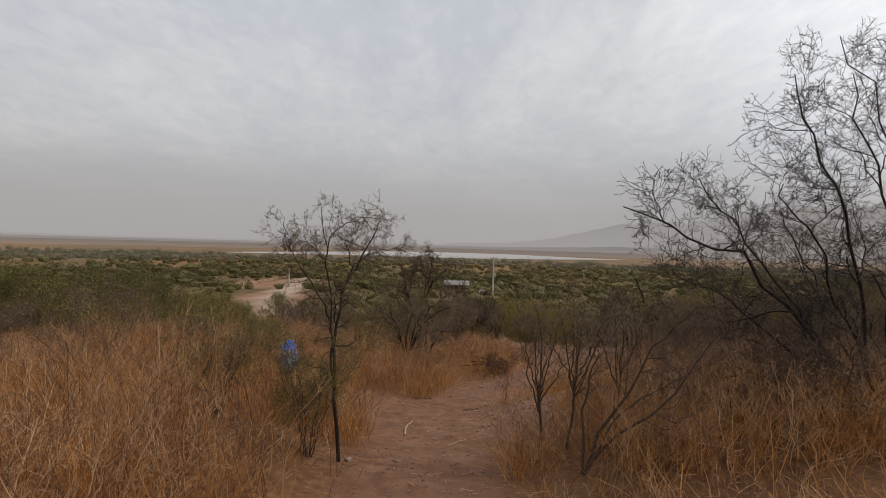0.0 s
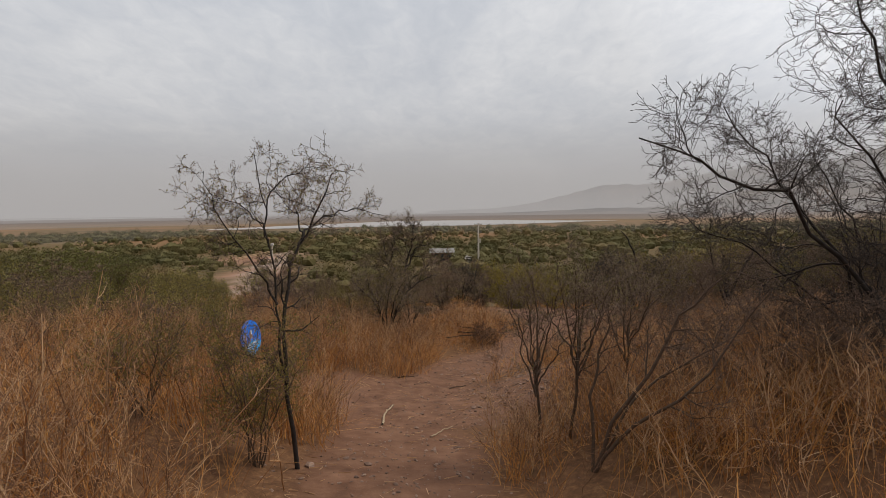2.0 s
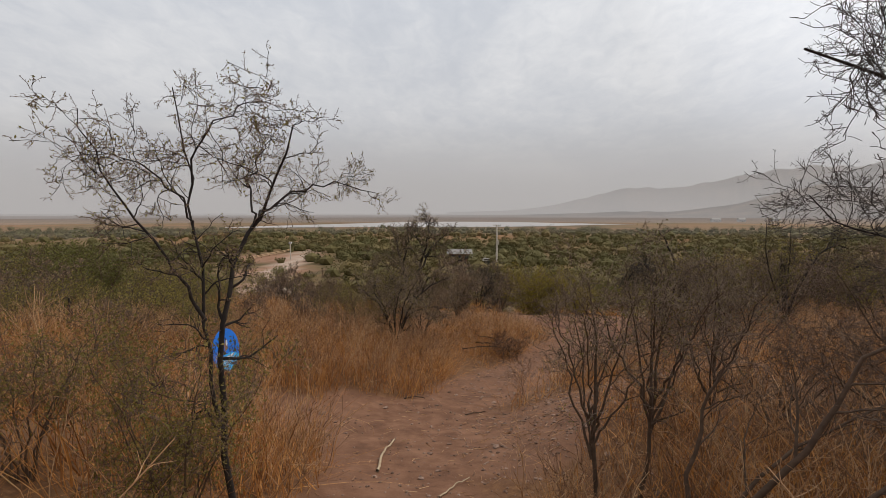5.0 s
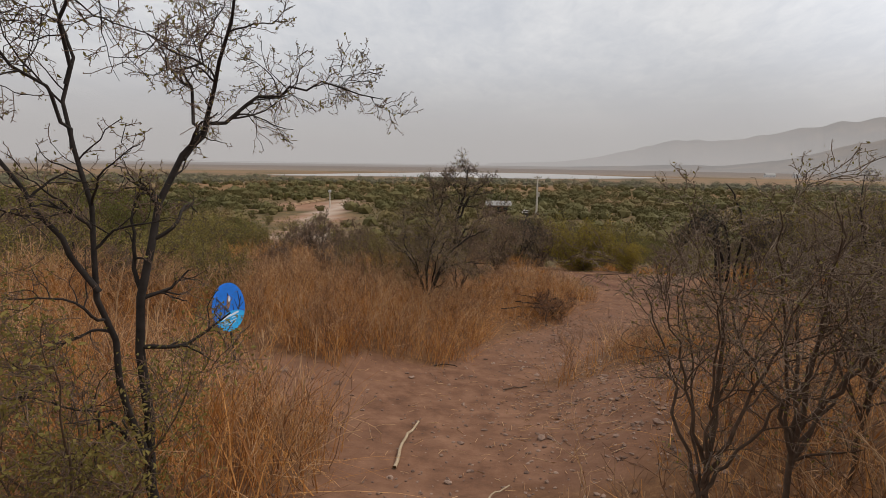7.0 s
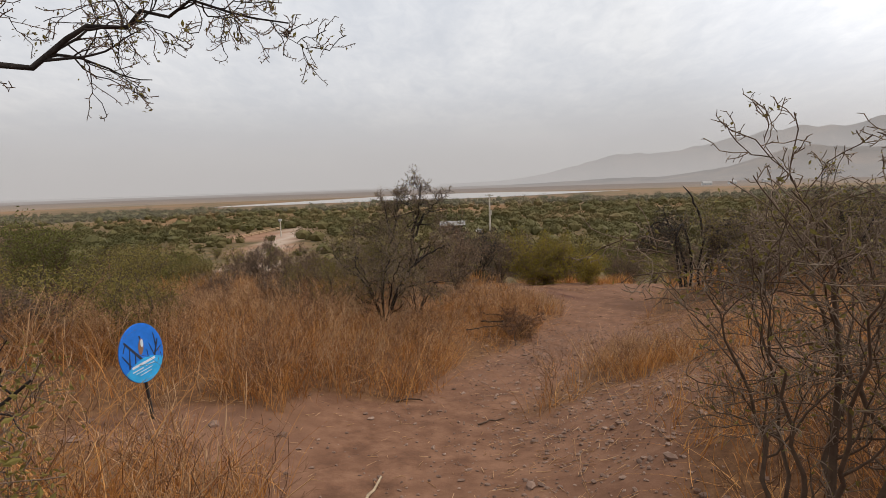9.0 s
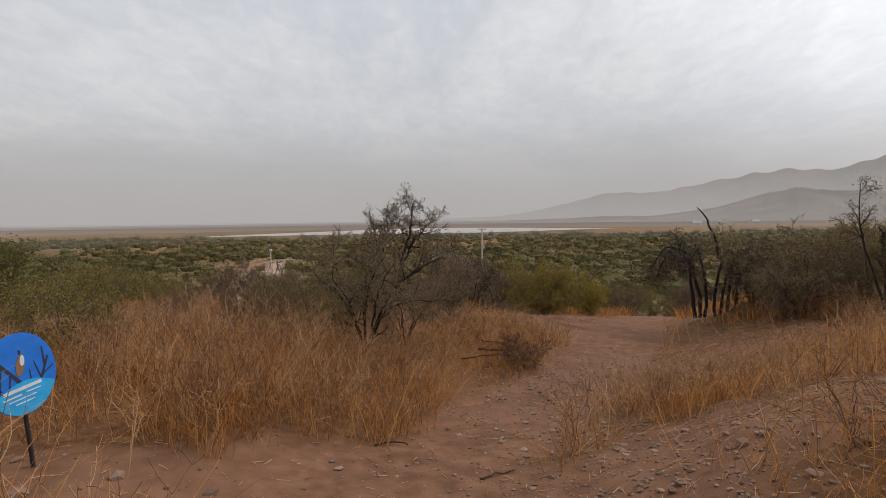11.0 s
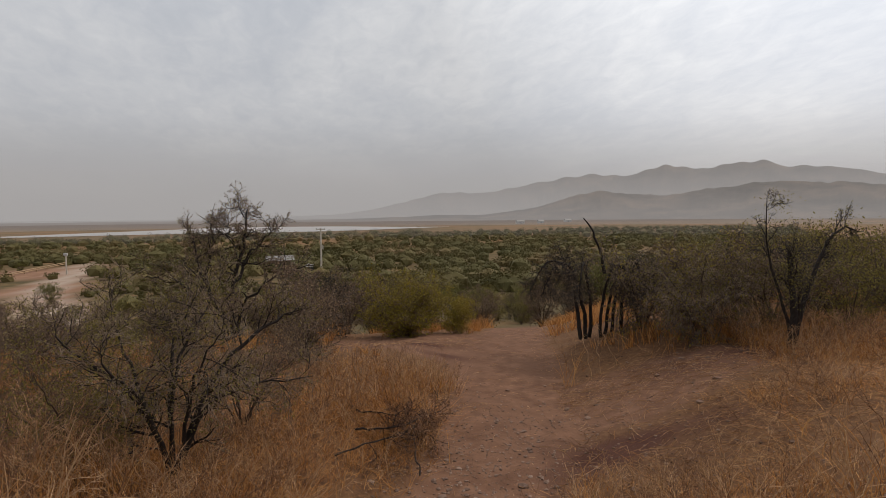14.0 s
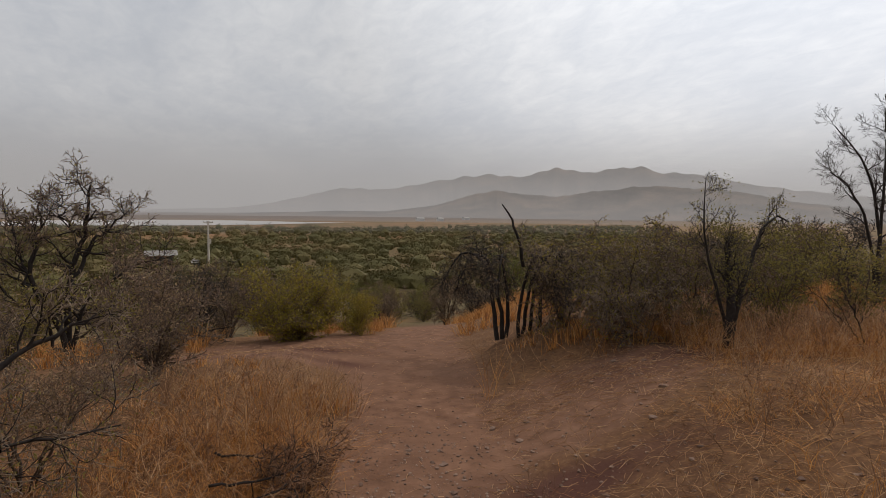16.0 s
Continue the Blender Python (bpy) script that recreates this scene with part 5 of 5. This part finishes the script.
for s in ((-0.13, 0.09, 0.0, -0.05, 0.006, 0.01), (-0.15, 0.0, -0.09, -0.08, 0.003, 0.005), (-0.09, 0.045, -0.10, -0.10, 0.003, 0.005), (-0.12, 0.08, -0.14, 0.02, 0.002, 0.004), (0.13, 0.08, 0.09, -0.06, 0.005, 0.007), (0.10, 0.13, 0.115, 0.03, 0.003, 0.005), (0.155, 0.03, 0.10, -0.02, 0.003, 0.004), (0.06, 0.06, 0.095, -0.03, 0.002, 0.004), (0.04, 0.02, 0.05, -0.06, 0.002, 0.004), (-0.05, 0.0, -0.055, -0.09, 0.003, 0.004)):
    br = on_sign("printed_branch", strip(*s), 0.001, 0.0005, M_SIGN_DARK, plate)
    br.matrix_basis = Matrix.Identity(4)
bird = [(0.02 * math.cos(t) - 0.004 + 0.006 * math.sin(t), 0.058 * math.sin(t) + 0.045) for t in np.linspace(0, 2 * math.pi, 18, endpoint=False)]
ob = on_sign("printed_bird", bird, 0.001, 0.0018, M_SIGN_BROWN, plate, "small brown and white bird picture")
ob.matrix_basis = Matrix.Identity(4)
breast = [(0.011 * math.cos(t) + 0.004, 0.028 * math.sin(t) + 0.068) for t in np.linspace(0, 2 * math.pi, 14, endpoint=False)]
ob = on_sign("printed_breast", breast, 0.001, 0.0032, M_SIGN_WHITE, plate)
ob.matrix_basis = Matrix.Identity(4)
low = []
for t in np.linspace(radians(218), radians(345), 22):
    low.append((A * 0.985 * math.cos(t), B * 0.985 * math.sin(t)))
x1, y1 = low[-1]
x0, y0 = low[0]
for u in np.linspace(0, 1, 14)[1:-1]:
    low.append((x1 + (x0 - x1) * u, y1 + (y0 - y1) * u + 0.055 * math.sin(math.pi * u)))
ob = on_sign("caption_field", low, 0.001, 0.0022, M_SIGN_PALE, plate, "pale blue caption field")
ob.matrix_basis = Matrix.Identity(4)
for k, (xa, ya, xb, yb, w) in enumerate(((-0.085, -0.098, 0.095, -0.048, 0.0085), (-0.085, -0.128, 0.0, -0.104, 0.004), (-0.06, -0.142, 0.07, -0.106, 0.0028), (-0.03, -0.156, 0.06, -0.131, 0.0028), (0.02, -0.095, 0.09, -0.077, 0.0028))):
    ob = on_sign("caption_line", strip(xa, ya, xb, yb, w, w), 0.001, 0.0036, M_SIGN_WHITE, plate)
    ob.matrix_basis = Matrix.Identity(4)
post_line = line([(0.02, 0.03, -0.12), (0.012, 0.02, 0.15), (-0.012, 0.01, 0.36), (-0.022, 0.012, 0.62)], 8)
part_mesh("post", *tubes(post_line[None], np.full((1, 8), 0.011), 8), M_POST, sign, "dark thin iron post")

# ---- far things on the plain ----
M_CONCRETE = plain_mat("pale_concrete", (0.60, 0.53, 0.45), 0.8, 0.2, 0.12, 2)
M_TIMBER = plain_mat("weathered_timber", (0.42, 0.29, 0.17), 0.85, 0.2, 0.15, 3)
M_ROOF = plain_mat("pale_roof_sheet", (0.27, 0.25, 0.23), 0.6, 0.3, 0.1, 1)
M_BRICK = plain_mat("brown_wall", (0.22, 0.12, 0.08), 0.85, 0.2, 0.12, 2)
M_DARKGLASS = plain_mat("dark_opening", (0.03, 0.03, 0.035), 0.3)
M_GREEN_PANEL = plain_mat("green_panel", (0.12, 0.27, 0.2), 0.6)
M_WHITE_WALL = plain_mat("white_wall", (0.5, 0.49, 0.47), 0.7)


def box(x0, x1, y0, y1, z0, z1, bev=0.02):
    bm = bmesh.new()
    bmesh.ops.create_cube(bm, size=1)
    for v in bm.verts:
        v.co = ((x0 + x1) / 2 + v.co.x * (x1 - x0), (y0 + y1) / 2 + v.co.y * (y1 - y0), (z0 + z1) / 2 + v.co.z * (z1 - z0))
    bmesh.ops.bevel(bm, geom=bm.edges[:], offset=bev, segments=1, affect="EDGES")
    return bm


def utility_pole(x, y, tall):
    base = empty("utility_pole", (x, y, zat(x, y)), "pale concrete utility pole with a short crossarm", "pole")
    part_mesh("shaft", *tubes(line([(0, 0, -0.5), (0, 0, tall)], 6)[None], np.linspace(0.24, 0.14, 6)[None], 8), M_CONCRETE, base)
    part("crossarm", box(-0.9, 0.9, -0.07, 0.07, tall - 0.35, tall - 0.2), M_CONCRETE, base)
    for dx in (-0.8, -0.3, 0.3, 0.8):
        part("insulator", box(dx - 0.05, dx + 0.05, -0.05, 0.05, tall - 0.2, tall + 0.02), M_WHITE_WALL, base)
    part("transformer_box", box(0.16, 0.5, -0.2, 0.15, tall * 0.58, tall * 0.58 + 0.9), M_CONCRETE, base, "pale box on the shaft")
    return base


utility_pole(3.1, 122, 10.6)
lp = empty("lamp_post", (-55.4, 153, zat(-55.4, 153)), "timber post with a small white lamp head", "lamp post")
part_mesh("shaft", *tubes(line([(0, 0, -0.4), (0, 0, 4.6)], 5)[None], np.linspace(0.2, 0.16, 5)[None], 8), M_CONCRETE, lp)
part("lamp_head", box(-0.4, 0.4, -0.3, 0.3, 4.45, 5.1, 0.08), M_WHITE_WALL, lp, "white lamp head")
fence = empty("wooden_rail", (-58, 130, zat(-58, 130)), "low weathered timber rail along a dirt road", "fence")
f0, f1 = np.array([-66.0, 128.0]), np.array([-66.5, 212.0])
for k in range(15):
    a = f0 + (f1 - f0) * k / 14
    z = zat(*a)
    part("rail_post", box(a[0] + 58 - 0.12, a[0] + 58 + 0.12, a[1] - 130 - 0.12, a[1] - 130 + 0.12, z - fence.location.z - 0.3, z - fence.location.z + 1.0), M_TIMBER, fence)
for h in (0.45, 0.85):
    pts = [(*(f0 + (f1 - f0) * u - np.array([-58, 130])), zat(*(f0 + (f1 - f0) * u)) - fence.location.z + h) for u in np.linspace(0, 1, 8)]
    part_mesh("rail", *tubes(line(pts, 16)[None], np.full((1, 16), 0.13), 6), M_TIMBER, fence)


def hut(x, y, w, d, h, wall, roof, label, name="small_building", turn=0):
    base = empty(name, (x, y, zat(x, y)), label, "building")
    base.rotation_euler = (0, 0, radians(turn))
    part("wall", box(-w / 2, w / 2, -d / 2, d / 2, -0.5, h, 0.03), wall, base)
    bm = bmesh.new()
    e = 0.45
    lo = [bm.verts.new(p) for p in ((-w / 2 - e, -d / 2 - e, h), (w / 2 + e, -d / 2 - e, h), (w / 2 + e, d / 2 + e, h), (-w / 2 - e, d / 2 + e, h))]
    up = [bm.verts.new((-w / 2 - e, 0, h + 0.28 * d)), bm.verts.new((w / 2 + e, 0, h + 0.28 * d))]
    for f in ((0, 1, 5, 4), (2, 3, 4, 5)):
        bm.faces.new([(lo + up)[i] for i in f])
    bm.faces.new((lo[3], lo[0], up[0])); bm.faces.new((lo[1], lo[2], up[1])); bm.faces.new(lo[::-1])
    bmesh.ops.recalc_face_normals(bm, faces=bm.faces)
    part("roof", bm, roof, base)
    part("door", box(-0.5, 0.5, -d / 2 - 0.05, -d / 2 + 0.02, 0, 2.0, 0.01), M_DARKGLASS, base)
    for k in (-1, 1):
        part("window", box(k * w * 0.3 - 0.5, k * w * 0.3 + 0.5, -d / 2 - 0.04, -d / 2 + 0.02, 1.0, 2.0, 0.01), M_DARKGLASS, base)
    return base


hut(-6.5, 150, 6.0, 4, 2.3, M_BRICK, M_ROOF, "low brown hut with a pale sheet roof", turn=8)
hut(-1.0, 140, 2.6, 2.0, 1.8, M_GREEN_PANEL, M_ROOF, "small green cabin with a pale roof", turn=-5)
hut(1.2, 137, 2.2, 1.8, 1.6, M_WHITE_WALL, M_ROOF, "small white cabin among the shrubs", turn=10)
for x, y, w in ((330, 800, 12), (372, 815, 9), (480, 930, 12)):
    hut(x, y, w, 8, 3.5, M_WHITE_WALL, M_ROOF, "white farm building far out on the plain", "farm_building")
